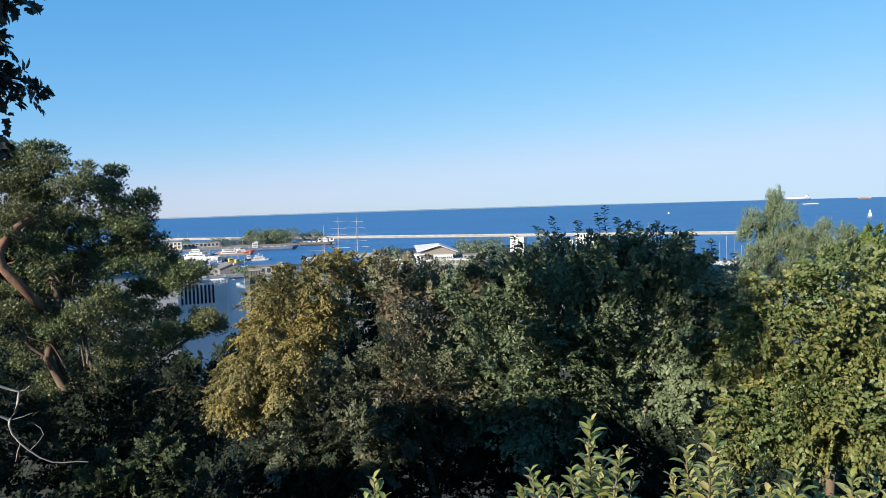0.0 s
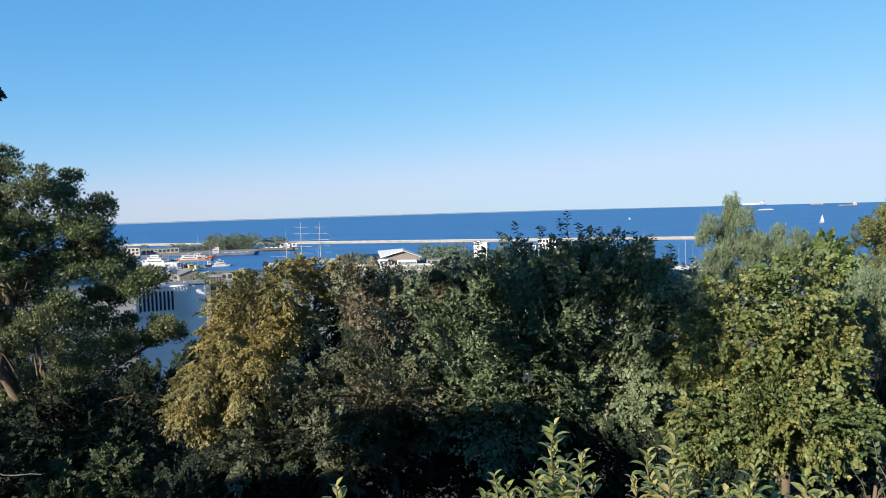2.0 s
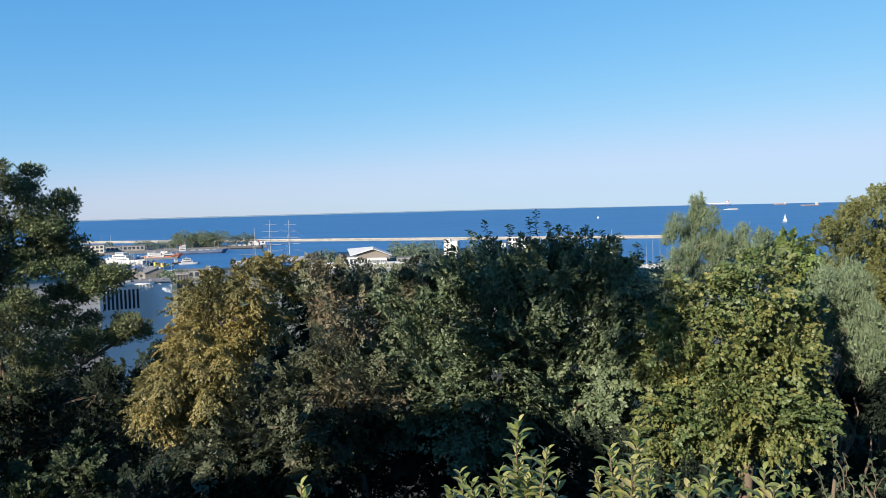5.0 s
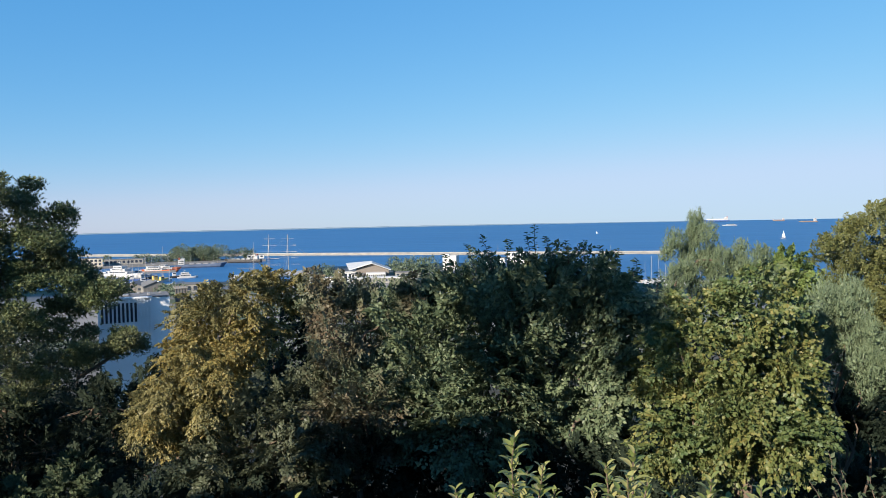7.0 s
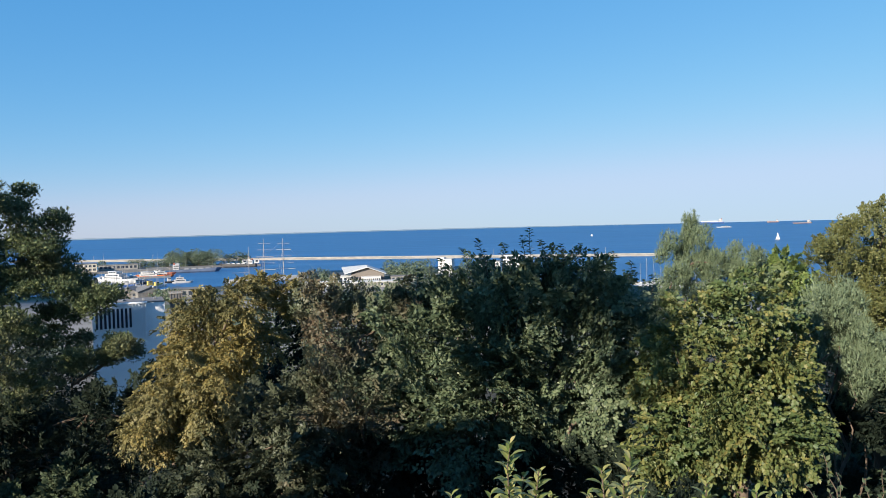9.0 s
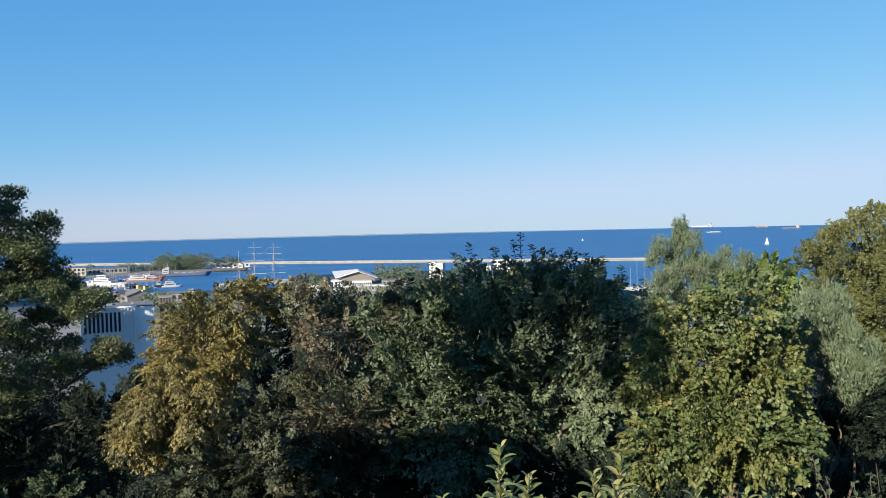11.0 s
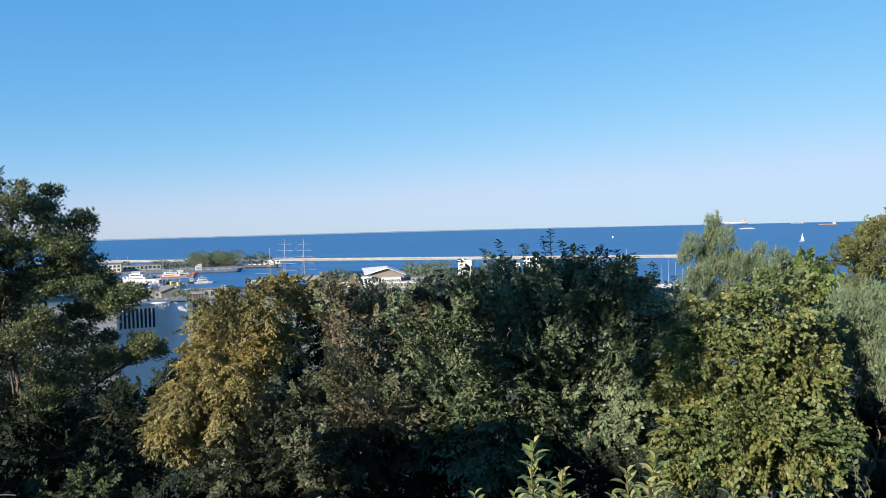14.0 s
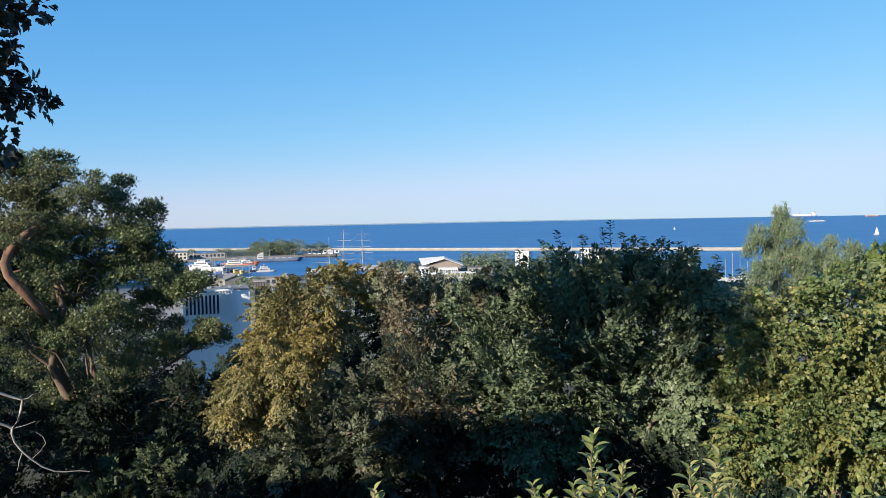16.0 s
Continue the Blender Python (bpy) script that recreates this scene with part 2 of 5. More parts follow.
def put(name, me, parent, label="", at=(0, 0, 0), turn=0.0):
    ob = new(name, me)
    ob.parent = parent
    ob.location = at
    ob.rotation_euler = (0, 0, radians(turn))
    return tagged(ob, label) if label else ob


def part(name, bm, mat, parent, label=""):
    me = bpy.data.meshes.new(name)
    bm.to_mesh(me)
    bm.free()
    me.materials.append(mat)
    return put(name, me, parent, label)


def box(x0, x1, y0, y1, z0, z1, bevel=0.0, bm=None):
    bm = bm or bmesh.new()
    r = bmesh.ops.create_cube(bm, size=1.0)
    for v in r["verts"]:
        v.co = Vector((x0 + (v.co.x + 0.5) * (x1 - x0), y0 + (v.co.y + 0.5) * (y1 - y0), z0 + (v.co.z + 0.5) * (z1 - z0)))
    if bevel:
        es = {e for v in r["verts"] for e in v.link_edges}
        bmesh.ops.bevel(bm, geom=list(es), offset=bevel, segments=1, affect="EDGES")
    return bm


def prism(outline, z0, z1, bm=None):
    """An upright prism over a plan outline."""
    bm = bm or bmesh.new()
    lo = [bm.verts.new((x, y, z0)) for x, y in outline]
    hi = [bm.verts.new((x, y, z1)) for x, y in outline]
    bm.faces.new(lo[::-1])
    bm.faces.new(hi)
    for i in range(len(lo)):
        j = (i + 1) % len(lo)
        bm.faces.new((lo[i], lo[j], hi[j], hi[i]))
    bmesh.ops.recalc_face_normals(bm, faces=bm.faces)
    return bm


def tube_arrays(points, radii, sides=7):
    pts = np.asarray(points, float)
    n = len(pts)
    tang = np.gradient(pts, axis=0)
    tang /= np.linalg.norm(tang, axis=1)[:, None] + 1e-9
    ref = np.where(np.abs(tang[:, 2:3]) > 0.9, [[1.0, 0, 0]], [[0, 0, 1.0]])
    u = np.cross(tang, ref)
    u /= np.linalg.norm(u, axis=1)[:, None] + 1e-9
    v = np.cross(tang, u)
    a = np.linspace(0, 2 * np.pi, sides, endpoint=False)
    ring = np.cos(a)[None, :, None] * u[:, None] + np.sin(a)[None, :, None] * v[:, None]
    verts = (pts[:, None] + ring * np.asarray(radii, float)[:, None, None]).reshape(-1, 3)
    i, j = np.meshgrid(np.arange(n - 1), np.arange(sides), indexing="ij")
    k = (j + 1) % sides
    faces = np.stack([i * sides + j, i * sides + k, (i + 1) * sides + k, (i + 1) * sides + j], -1).reshape(-1, 4)
    return verts, faces


def tubes(name, runs, mat, sides=7):
    vs, fs, o = [], [], 0
    for pts, radii in runs:
        v, f = tube_arrays(pts, radii, sides)
        vs.append(v)
        fs.append(f + o)
        o += len(v)
    return mesh_of(name, np.concatenate(vs), np.concatenate(fs), mat, True)


def bend(a, b, sag=0.0, wob=0.15, n=7):
    """A crooked run from a to b."""
    a, b = np.asarray(a, float), np.asarray(b, float)
    t = np.linspace(0, 1, n)[:, None]
    p = a + (b - a) * t
    d = np.linalg.norm(b - a)
    p[1:-1] += rng.normal(0, wob * d / n, (n - 2, 3))
    p[:, 2] += sag * d * np.sin(np.pi * t[:, 0])
    return p


LEAF_OVAL = (np.array([[0, 0, 0], [0.45, 0.3, 0.08], [1, 0, -0.06], [0.45, -0.3, 0.08]]), np.array([[0, 2, 1], [0, 3, 2]]))
LEAF_MAPLE = (np.array([[0, 0, 0], [0.1, 0.34, 0.12], [0.36, 0.3, 0.1], [0.62, 0.46, 0.06], [0.7, 0.24, 0.07], [1.02, 0, -0.12],
                        [0.7, -0.24, 0.07], [0.62, -0.46, 0.06], [0.36, -0.3, 0.1], [0.1, -0.34, 0.12]]),
              np.array([[0, 2, 1], [0, 4, 2], [2, 4, 3], [0, 5, 4], [0, 6, 5], [0, 8, 6], [6, 8, 7], [0, 9, 8]]))


def unit(v):
    return v / (np.linalg.norm(v, axis=-1, keepdims=True) + 1e-9)


def scatter(name, template, pos, along, normal, size, mat):
    """Lays one small mesh per position into one joined mesh."""
    tv, tf = template
    x = unit(along)
    y = unit(np.cross(normal, x))
    z = np.cross(x, y)
    s = size[:, None, None]
    v = pos[:, None] + s * (tv[None, :, 0:1] * x[:, None] + tv[None, :, 1:2] * y[:, None] + tv[None, :, 2:3] * z[:, None])
    f = tf[None] + (np.arange(len(pos)) * len(tv))[:, None, None]
    return mesh_of(name, v.reshape(-1, 3), f.reshape(-1, tf.shape[1]), mat)


def clumps(lobes, size, flatten=1.0, cover=2.4):
    """Breaks each lobe into smaller clumps that stand on its outside, with gaps between."""
    out = []
    for x, y, z, r in lobes:
        n = int(cover * (r / size) ** 2) + 2
        i = np.arange(n) + 0.5
        th, ph = np.arccos(1 - 2 * i / n), i * 2.39996 + rng.random() * 6.28
        d = np.stack([np.sin(th) * np.cos(ph), np.sin(th) * np.sin(ph), np.cos(th)], 1) + rng.normal(0, 0.16, (n, 3))
        c = np.array([x, y, z]) + d * np.array([1, 1, flatten]) * max(0.1, r - 0.75 * size) * (0.86 + 0.2 * rng.random((n, 1)))
        s = size * (0.45 + 0.85 * rng.random(n))
        out += [(*p, q) for p, q in zip(c, s)]
    return out


def shell(lobes, per_m2, flatten=1.0, inner=0.62):
    """Places and outward ways over the outside of a heap of lobes (x, y, z, radius)."""
    L = np.asarray(lobes, float)
    ps, os = [], []
    for i, c in enumerate(L):
        r = c[3]
        n = int(4 * np.pi * r * r * (0.5 + 0.5 * flatten) * per_m2) + 4
        d = unit(rng.normal(size=(n, 3)))
        k = 1.0 - (1 - inner) * rng.random(n) ** 2.2 + rng.normal(0, 0.05, n)
        p = c[:3] + d * (r * k)[:, None] * np.array([1, 1, flatten])
        near = np.linalg.norm(L[:, :3] - c[:3], axis=1) < L[:, 3] + r
        near[i] = False
        Q = L[near]
        if len(Q):
            e = (p[:, None] - Q[None, :, :3]) / (Q[None, :, 3:4] * np.array([1, 1, flatten]))
            keep = ((e ** 2).sum(2) > 0.5).all(1)
            p, d = p[keep], d[keep]
        ps.append(p)
        os.append(unit(d / np.array([1, 1, flatten])))
    return np.concatenate(ps), np.concatenate(os)


def inside(lobes, per_m3, flatten=1.0):
    """Places within the lobes, away from the outside."""
    ps = []
    for x, y, z, r in lobes:
        n = int(4.2 * r ** 3 * per_m3) + 3
        d = unit(rng.normal(size=(n, 3))) * (0.8 * r * rng.random(n) ** 0.45)[:, None]
        ps.append(np.array([x, y, z]) + d * np.array([1, 1, flatten]))
    return np.concatenate(ps)


def leafy(name, lobes, mat, leaf=0.12, twigs=16.0, per_twig=14, template=LEAF_OVAL, droop=0.25, flatten=1.0, twig_len=0.5, upright=0.35, spread=0.55, core=60.0, jitter=0.22):
    """A crown: flat sprays of leaves over the lobes, and loose leaves within."""
    p, o = shell(lobes, twigs, flatten)
    n = len(p)
    way = unit(o * 0.8 + rng.normal(0, 0.4, (n, 3)) + np.array([0, 0, upright - droop]))
    length = twig_len * (0.55 + 0.9 * rng.random(n) ** 2)
    s = (np.arange(per_twig) + 0.5) / per_twig
    sign = np.where(np.arange(per_twig) % 2 == 0, 1.0, -1.0)
    up = unit(o * spread + np.array([0, 0, 0.6]) + rng.normal(0, 0.28, (n, 3)))
    side = unit(np.cross(way, up))
    off = sign[None] * (0.08 + 0.3 * rng.random((n, per_twig))) * (1 - 0.65 * s)[None] * length[:, None]
    pos = p[:, None] + way[:, None] * (s[None, :, None] * length[:, None, None]) + side[:, None] * off[..., None]
    pos[..., 2] -= droop * 0.6 * (s ** 2)[None] * length[:, None]
    along = unit(way[:, None] * 0.8 + side[:, None] * sign[None, :, None] * 0.7 + rng.normal(0, 0.25, (n, per_twig, 3)) + np.array([0, 0, -droop]))
    nor = unit(up[:, None] + rng.normal(0, jitter, (n, per_twig, 3)))
    size = leaf * (0.65 + 0.6 * rng.random((n, per_twig)))
    q = inside(lobes, core, flatten)
    m = len(q)
    return scatter(name, template, np.concatenate([pos.reshape(-1, 3), q]), np.concatenate([along.reshape(-1, 3), rng.normal(size=(m, 3))]),
                   np.concatenate([nor.reshape(-1, 3), rng.normal(size=(m, 3)) + np.array([0, 0, 0.5])]), np.concatenate([size.ravel(), leaf * 1.6 * (0.7 + 0.5 * rng.random(m))]), mat)


def boughs(name, lobes, mat, heart, leaf=0.14, length=1.0, per_m2=2.5, twigs=12, per=8, template=LEAF_OVAL, rise=0.3, droop=0.3, fan=0.7, level=0.65, core=60.0, jitter=0.25, wide=0.45):
    """A crown of layered boughs that fan out from the heart of the tree: side twigs in one plane, leaves along each twig."""
    p, o = shell(lobes, per_m2, 1.0, 0.6)
    n = len(p)
    d = unit(unit(p - np.asarray(heart)) * fan + o * (1 - fan) + np.array([0, 0, rise]) + rng.normal(0, 0.2, (n, 3)))
    L = length * (0.55 + 0.9 * rng.random(n) ** 1.5)
    u = np.array([0, 0, 1.0]) * level + o * (1 - level) + rng.normal(0, 0.18, (n, 3))
    u = unit(u - (u * d).sum(1)[:, None] * d)
    side = np.cross(d, u)
    s = (np.arange(twigs) + 0.6) / twigs
    sign = np.where(np.arange(twigs) % 2 == 0, 1.0, -1.0)
    root = p[:, None] + d[:, None] * ((s - 0.65)[None, :, None] * L[:, None, None])
    root[..., 2] -= droop * 0.5 * (s ** 2)[None] * L[:, None]
    tw = unit(d[:, None] * 0.8 + side[:, None] * sign[None, :, None] * 0.75 + rng.normal(0, 0.16, (n, twigs, 3)))
    tl = L[:, None] * (wide * (1 - 0.75 * s) + 0.06)[None] * (0.7 + 0.6 * rng.random((n, twigs)))
    q = (np.arange(per) + 0.7) / per
    flip = np.where(np.arange(per) % 2 == 0, 1.0, -1.0)
    pos = root[:, :, None] + tw[:, :, None] * (tl[:, :, None] * q)[..., None]
    pos[..., 2] -= droop * 0.5 * (q ** 2)[None, None] * tl[..., None]
    across = unit(np.cross(tw, u[:, None]))
    along = unit(tw[:, :, None] * 0.7 + across[:, :, None] * flip[None, None, :, None] * 0.7 + rng.normal(0, 0.22, pos.shape) + np.array([0, 0, -droop * 0.8]))
    nor = unit(u[:, None, None] + rng.normal(0, jitter, pos.shape))
    size = leaf * (0.6 + 0.65 * rng.random(pos.shape[:3]))
    c = inside([(x, y, z, r * 0.72) for x, y, z, r in lobes], core)
    m = len(c)
    return scatter(name, template, np.concatenate([pos.reshape(-1, 3), c]), np.concatenate([along.reshape(-1, 3), rng.normal(size=(m, 3))]),
                   np.concatenate([nor.reshape(-1, 3), rng.normal(size=(m, 3)) + np.array([0, 0, 0.5])]), np.concatenate([size.ravel(), leaf * 1.3 * (0.7 + 0.5 * rng.random(m))]), mat)


def needles(name, lobes, mat, tufts=40.0, per=34, length=0.16, flatten=0.6, width=0.012, up=0.35, heart=(), fill=30.0, shoot=0.15, flare=0.45, pad=0.85):
    """A pine crown: brushes of needles round the shoot ends, over small puffs."""
    p, o = shell(lobes, tufts, flatten, 0.5)
    outer = len(p)
    if heart:
        q = inside([(x, y, z, r * 0.66) for x, y, z, r in heart], fill, 0.85)
        p, o = np.concatenate([p, q]), np.concatenate([o, unit(rng.normal(size=q.shape))])
    n = len(p)
    way = unit(o * 0.7 + np.array([0, 0, up]) + rng.normal(0, 0.2, (n, 3)))
    t = rng.random((n, per))
    big = 0.7 + 0.6 * rng.random(n)
    big[outer:] *= 1.5
    base = p[:, None] + way[:, None] * (t * big[:, None] * shoot)[..., None]
    x = unit(way[:, None] * 0.8 + rng.normal(0, flare, (n, per, 3))).reshape(-1, 3)
    y = unit(np.cross(np.repeat(o, per, 0) + rng.normal(0, 0.35, x.shape), x))
    ln = length * (0.7 + 0.5 * rng.random(len(x))) * np.repeat(big, per)
    b = base.reshape(-1, 3)
    half = np.repeat(np.where(np.arange(n) < outer, width, width * 2.6), per)[:, None]
    v = np.stack([b - y * half, b + y * half, b + x * ln[:, None]], 1)
    v = v.reshape(-1, 3)
    f = np.arange(len(v)).reshape(-1, 3)
    # the dense middle of every puff
    P = np.asarray(lobes, float)
    octa = np.array([[1, 0, 0], [-1, 0, 0], [0, 1, 0], [0, -1, 0], [0, 0, 1], [0, 0, -1]], float)
    side = np.array([[0, 2, 4], [2, 1, 4], [1, 3, 4], [3, 0, 4], [2, 0, 5], [1, 2, 5], [3, 1, 5], [0, 3, 5]])
    w = P[:, None, :3] + octa[None] * (P[:, 3] * pad)[:, None, None] * np.array([1, 1, flatten]) * (0.75 + 0.5 * rng.random((len(P), 6, 1)))
    g = side[None] + (len(v) + np.arange(len(P)) * 6)[:, None, None]
    return mesh_of(name, np.concatenate([v, w.reshape(-1, 3)]), np.concatenate([f, g.reshape(-1, 3)]), mat)


def lobes_at(spec, r, base, jitter=0.9):
    """Lobes given by bearing, rise and radius, at distance r from the eye, set at varied depth, relative to base."""
    out = []
    for i, (az, rise, rad) in enumerate(spec):
        deep = r + jitter * math.sin(i * 2.4) + (0 if rad > 0.6 else 0.2)
        p = bearing(az, deep, rise) - base
        out.append((*p, rad * deep / r))
    return out


def ground_z(x, y):
    """The hill: level where one stands, steep below the brow, level again at the harbour."""
    rr = math.hypot(0.35 * x, max(y, 0))
    return float(np.interp(rr, [0, 4, 7, 20, 45, 120, 220, 300, 5000], [43.3, 43.2, 40.8, 33.0, 24.0, 9.0, 4.0, 2.6, 2.6]))


def tree(name, spec, r, label, category, crown_mesh, trunk_r=0.16, bark=None, trunk_to=None, limbs=9, group=""):
    """A broadleaf or pine: tapered trunk, limbs to the lobes and a crown."""
    bark = bark or M_bark
    az = sum(s[0] for s in spec) / len(spec)
    b = flat(az, r + 0.3)
    b[2] = float(ground_z(b[0], b[1])) - 0.1
    lobes = lobes_at(spec, r, b)
    t = thing(name, b, label, category, group)
    top = np.mean([l[:3] for l in lobes], axis=0) if trunk_to is None else np.asarray(trunk_to) - b
    run = bend((0, 0, 0), top, 0, 0.25, 9)
    put("trunk", tubes("trunk", [(run, np.linspace(trunk_r * 1.3, trunk_r * 0.45, 9))], bark, 9), t)
    order = sorted(range(len(lobes)), key=lambda i: -lobes[i][3])
    for i in order[:limbs]:
        k = int(3 + 5 * (i % 3) / 2)
        start = run[min(8, k)]
        put("limb", tubes("limb", [(bend(start, lobes[i][:3], 0.06, 0.3), np.linspace(trunk_r * 0.4, 0.015, 7))], bark, 6), t)
    crown = put("crown", crown_mesh(lobes), t)
    tagged(crown, kind="stuff")
    return t, lobes, b


# ---- setting ----
def land():
    """One sheet of land round the viewer, from the hill down to the quays, ending in a quay wall below the water."""
    az = np.concatenate([np.arange(-180, -40, 5.0), np.arange(-40, 45, 0.5), np.arange(45, 180, 5.0)])
    coast = np.interp(az, [-180, -60, -22, -14.6, -14.2, -6.1, -5.9, 7.4, 7.6, 20, 24, 60, 180],
                      [900, 800, 548, 540, 556, 560, 690, 700, 560, 470, 440, 500, 900])
    frac = np.array([0, 0.004, 0.01, 0.02, 0.035, 0.05, 0.08, 0.12, 0.17, 0.23, 0.3, 0.4, 0.55, 0.75, 0.998, 1.0])
    R = coast[:, None] * frac[None]
    x, y = R * np.sin(np.radians(az))[:, None], R * np.cos(np.radians(az))[:, None]
    rr = np.hypot(0.35 * x, np.maximum(y, 0))
    z = np.interp(rr, [0, 4, 7, 20, 45, 120, 220, 300, 5000], [43.3, 43.2, 40.8, 33.0, 24.0, 9.0, 4.0, 2.6, 2.6])
    z += 0.25 * np.sin(x * 0.31 + 1) * np.sin(y * 0.27) * (rr > 6) * (rr < 300)
    z[:, -1] = -3
    n, m = z.shape
    v = np.stack([x, y, z], -1).reshape(-1, 3)
    i, j = np.meshgrid(np.arange(n), np.arange(m - 1), indexing="ij")
    k = (i + 1) % n
    f = np.stack([i * m + j, k * m + j, k * m + j + 1, i * m + j + 1], -1).reshape(-1, 4)[:, ::-1]
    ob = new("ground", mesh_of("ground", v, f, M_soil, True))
    tagged(ob, "wooded hillside falling to the level harbour front", "ground", kind="structure")


land()


def sea():
    a = np.linspace(0, 2 * np.pi, 361)[:-1]
    rings = [0, 300, 600, 1000, 1800, 3000, 4900]
    v = np.concatenate([np.stack([r * np.sin(a), r * np.cos(a), 0 * a - 0.0], 1) for r in rings])
    n = len(a)
    i, j = np.meshgrid(np.arange(len(rings) - 1), np.arange(n), indexing="ij")
    k = (j + 1) % n
    f = np.stack([i * n + j, i * n + k, (i + 1) * n + k, (i + 1) * n + j], -1).reshape(-1, 4)[:, ::-1]
    tagged(new("water", mesh_of("water", v, f, M_sea)), "deep blue sea with light chop", "sea", kind="structure")


sea()


def far_coast():
    """A low spit along the horizon, haze put into its colour, thinning out to one side."""
    az = np.arange(-40, 24, 0.08)
    h = 6.5 + 2.6 * np.array([noise.noise((a * 0.9, 0, 0)) for a in az]) + 1.6 * np.array([noise.noise((a * 5, 3, 0)) for a in az])
    h *= np.interp(az, [-40, 6, 14, 24], [1, 1, 0.7, 0.2])
    v, f = [], []
    for a, q in zip(az, np.maximum(h, 0.5)):
        for r, z in ((4760, -0.5), (4790, q), (4830, q), (4860, -0.5)):
            v.append(flat(a, r, z))
    n = len(az)
    for i in range(n - 1):
        for j in range(3):
            f.append((i * 4 + j, i * 4 + j + 1, i * 4 + j + 5, i * 4 + j + 4))
    tagged(new("backdrop", mesh_of("backdrop", np.array(v), np.array(f), M_far)), "low strip of land on the horizon, tinted for haze", "far coast", kind="structure")


far_coast()


def strip(name, a, b, width, z0, z1, mat, label, category):
    """A straight wall or mole between two plan points."""
    a, b = np.asarray(a[:2], float), np.asarray(b[:2], float)
    d = (b - a) / np.linalg.norm(b - a)
    s = np.array([-d[1], d[0]]) * width / 2
    bm = prism([tuple(a - s), tuple(b - s), tuple(b + s), tuple(a + s)], z0, z1)
    me = bpy.data.meshes.new(name)
    bm.to_mesh(me)
    bm.free()
    me.materials.append(mat)
    ob = new(name, me)
    return tagged(ob, label, category, kind="structure")


# outer breakwater: stone foot, walkway and the higher parapet
BW_A, BW_B, BW_C = (-560, 1190), (-73, 985), (338, 806)
for a, b in ((BW_A, BW_B), (BW_B, BW_C)):
    strip("breakwater", a, b, 9, -2, 1.6, M_concrete, "pale concrete breakwater across the bay", "breakwater")
    o = np.array([1.2, 2.8])
    strip("breakwater_parapet", np.array(a) + o, np.array(b) + o, 1.6, 1.6, 3.2, M_concrete, "pale concrete parapet along the breakwater", "parapet")
    strip("breakwater_foot", np.array(a) - o * 1.7, np.array(b) - o * 1.7, 5, -2, 0.45, M_stone, "dark stones at the breakwater's foot", "stones")
# mole with trees and sheds, and the inner quay
strip("mole", flat(-34, 900), flat(-9.0, 905), 60, -2, 2.2, M_asphalt, "paved harbour mole with trees and sheds", "mole")
strip("jetty", flat(-20.6, 730), flat(-15.2, 742), 14, -2, 1.8, M_concrete, "concrete jetty between the moored boats", "jetty")
strip("jetty", flat(-20.6, 612), flat(-16.9, 615), 5, -2, 1.2, M_concrete, "narrow concrete jetty with yachts alongside", "jetty")
strip("marina_pier", flat(20.4, 500), flat(30, 500), 7, -2, 1.9, M_concrete, "pale concrete marina pier", "pier")
PINE_LOBES = [  # bearing, rise, radius
    (-29.3, 3.8, 0.96), (-31.1, 3.0, 1.13), (-26.7, 2.7, 0.88), (-24.3, 3.0, 0.41), (-24.0, 1.0, 0.96), (-22.1, 1.1, 0.45),
    (-28.5, 0.3, 0.96), (-31.0, -0.8, 0.96), (-25.8, -1.8, 0.96), (-22.8, -2.3, 0.81), (-21.9, -4.0, 0.51), (-28.0, -4.1, 0.96),
    (-30.9, -6.2, 0.96), (-24.4, -5.1, 1.13), (-22.7, -7.3, 0.75), (-27.1, -7.7, 1.13), (-30.3, -9.0, 1.13), (-24.2, -10.0, 0.96),
    (-21.6, -9.3, 0.45), (-28.3, -11.5, 0.96), (-25.4, -11.5, 0.64), (-33.5, 0.8, 1.44), (-34.0, -4.4, 1.44), (-18.4, -8.3, 0.24),
    (-17.8, -8.7, 0.19), (-18.9, -7.8, 0.17), (-19.4, -8.9, 0.23), (-20.8, -4.5, 0.32), (-19.7, -4.5, 0.17), (-21.4, -5.9, 0.38),
    (-20.9, -7.4, 0.32), (-21.5, -8.7, 0.45), (-25.4, 1.4, 0.85), (-23.9, -0.5, 0.7), (-22.5, -3.0, 0.75), (-21.3, -3.6, 0.45), (-20.5, -5.2, 0.35),
    (-29.6, 1.9, 0.9), (-27.2, -0.9, 0.85), (-29.0, -2.4, 0.8), (-26.6, -3.6, 0.85), (-25.9, -6.4, 0.85), (-29.2, -6.8, 0.8), (-22.9, -5.6, 0.6), (-29.8, -3.6, 0.65), (-28.2, -5.2, 0.65), (-24.6, -3.2, 0.7), (-23.2, -0.9, 0.5),
]

GOLD_LOBES = [  # bearing, rise, radius
    (-12.3, -5.7, 0.69), (-13.6, -7.1, 0.79), (-10.1, -5.2, 0.74), (-14.6, -9.6, 0.65), (-15.9, -12.4, 0.86), (-17.4, -14.5, 0.69),
    (-9.2, -8.3, 0.79), (-13.1, -10.7, 1.07), (-7.8, -4.9, 0.66), (-6.0, -5.3, 0.60), (-12.5, -13.9, 0.95), (-15.3, -14.6, 0.75),
    (-10.7, -8.7, 0.72), (-10.9, -11.2, 0.72),
]

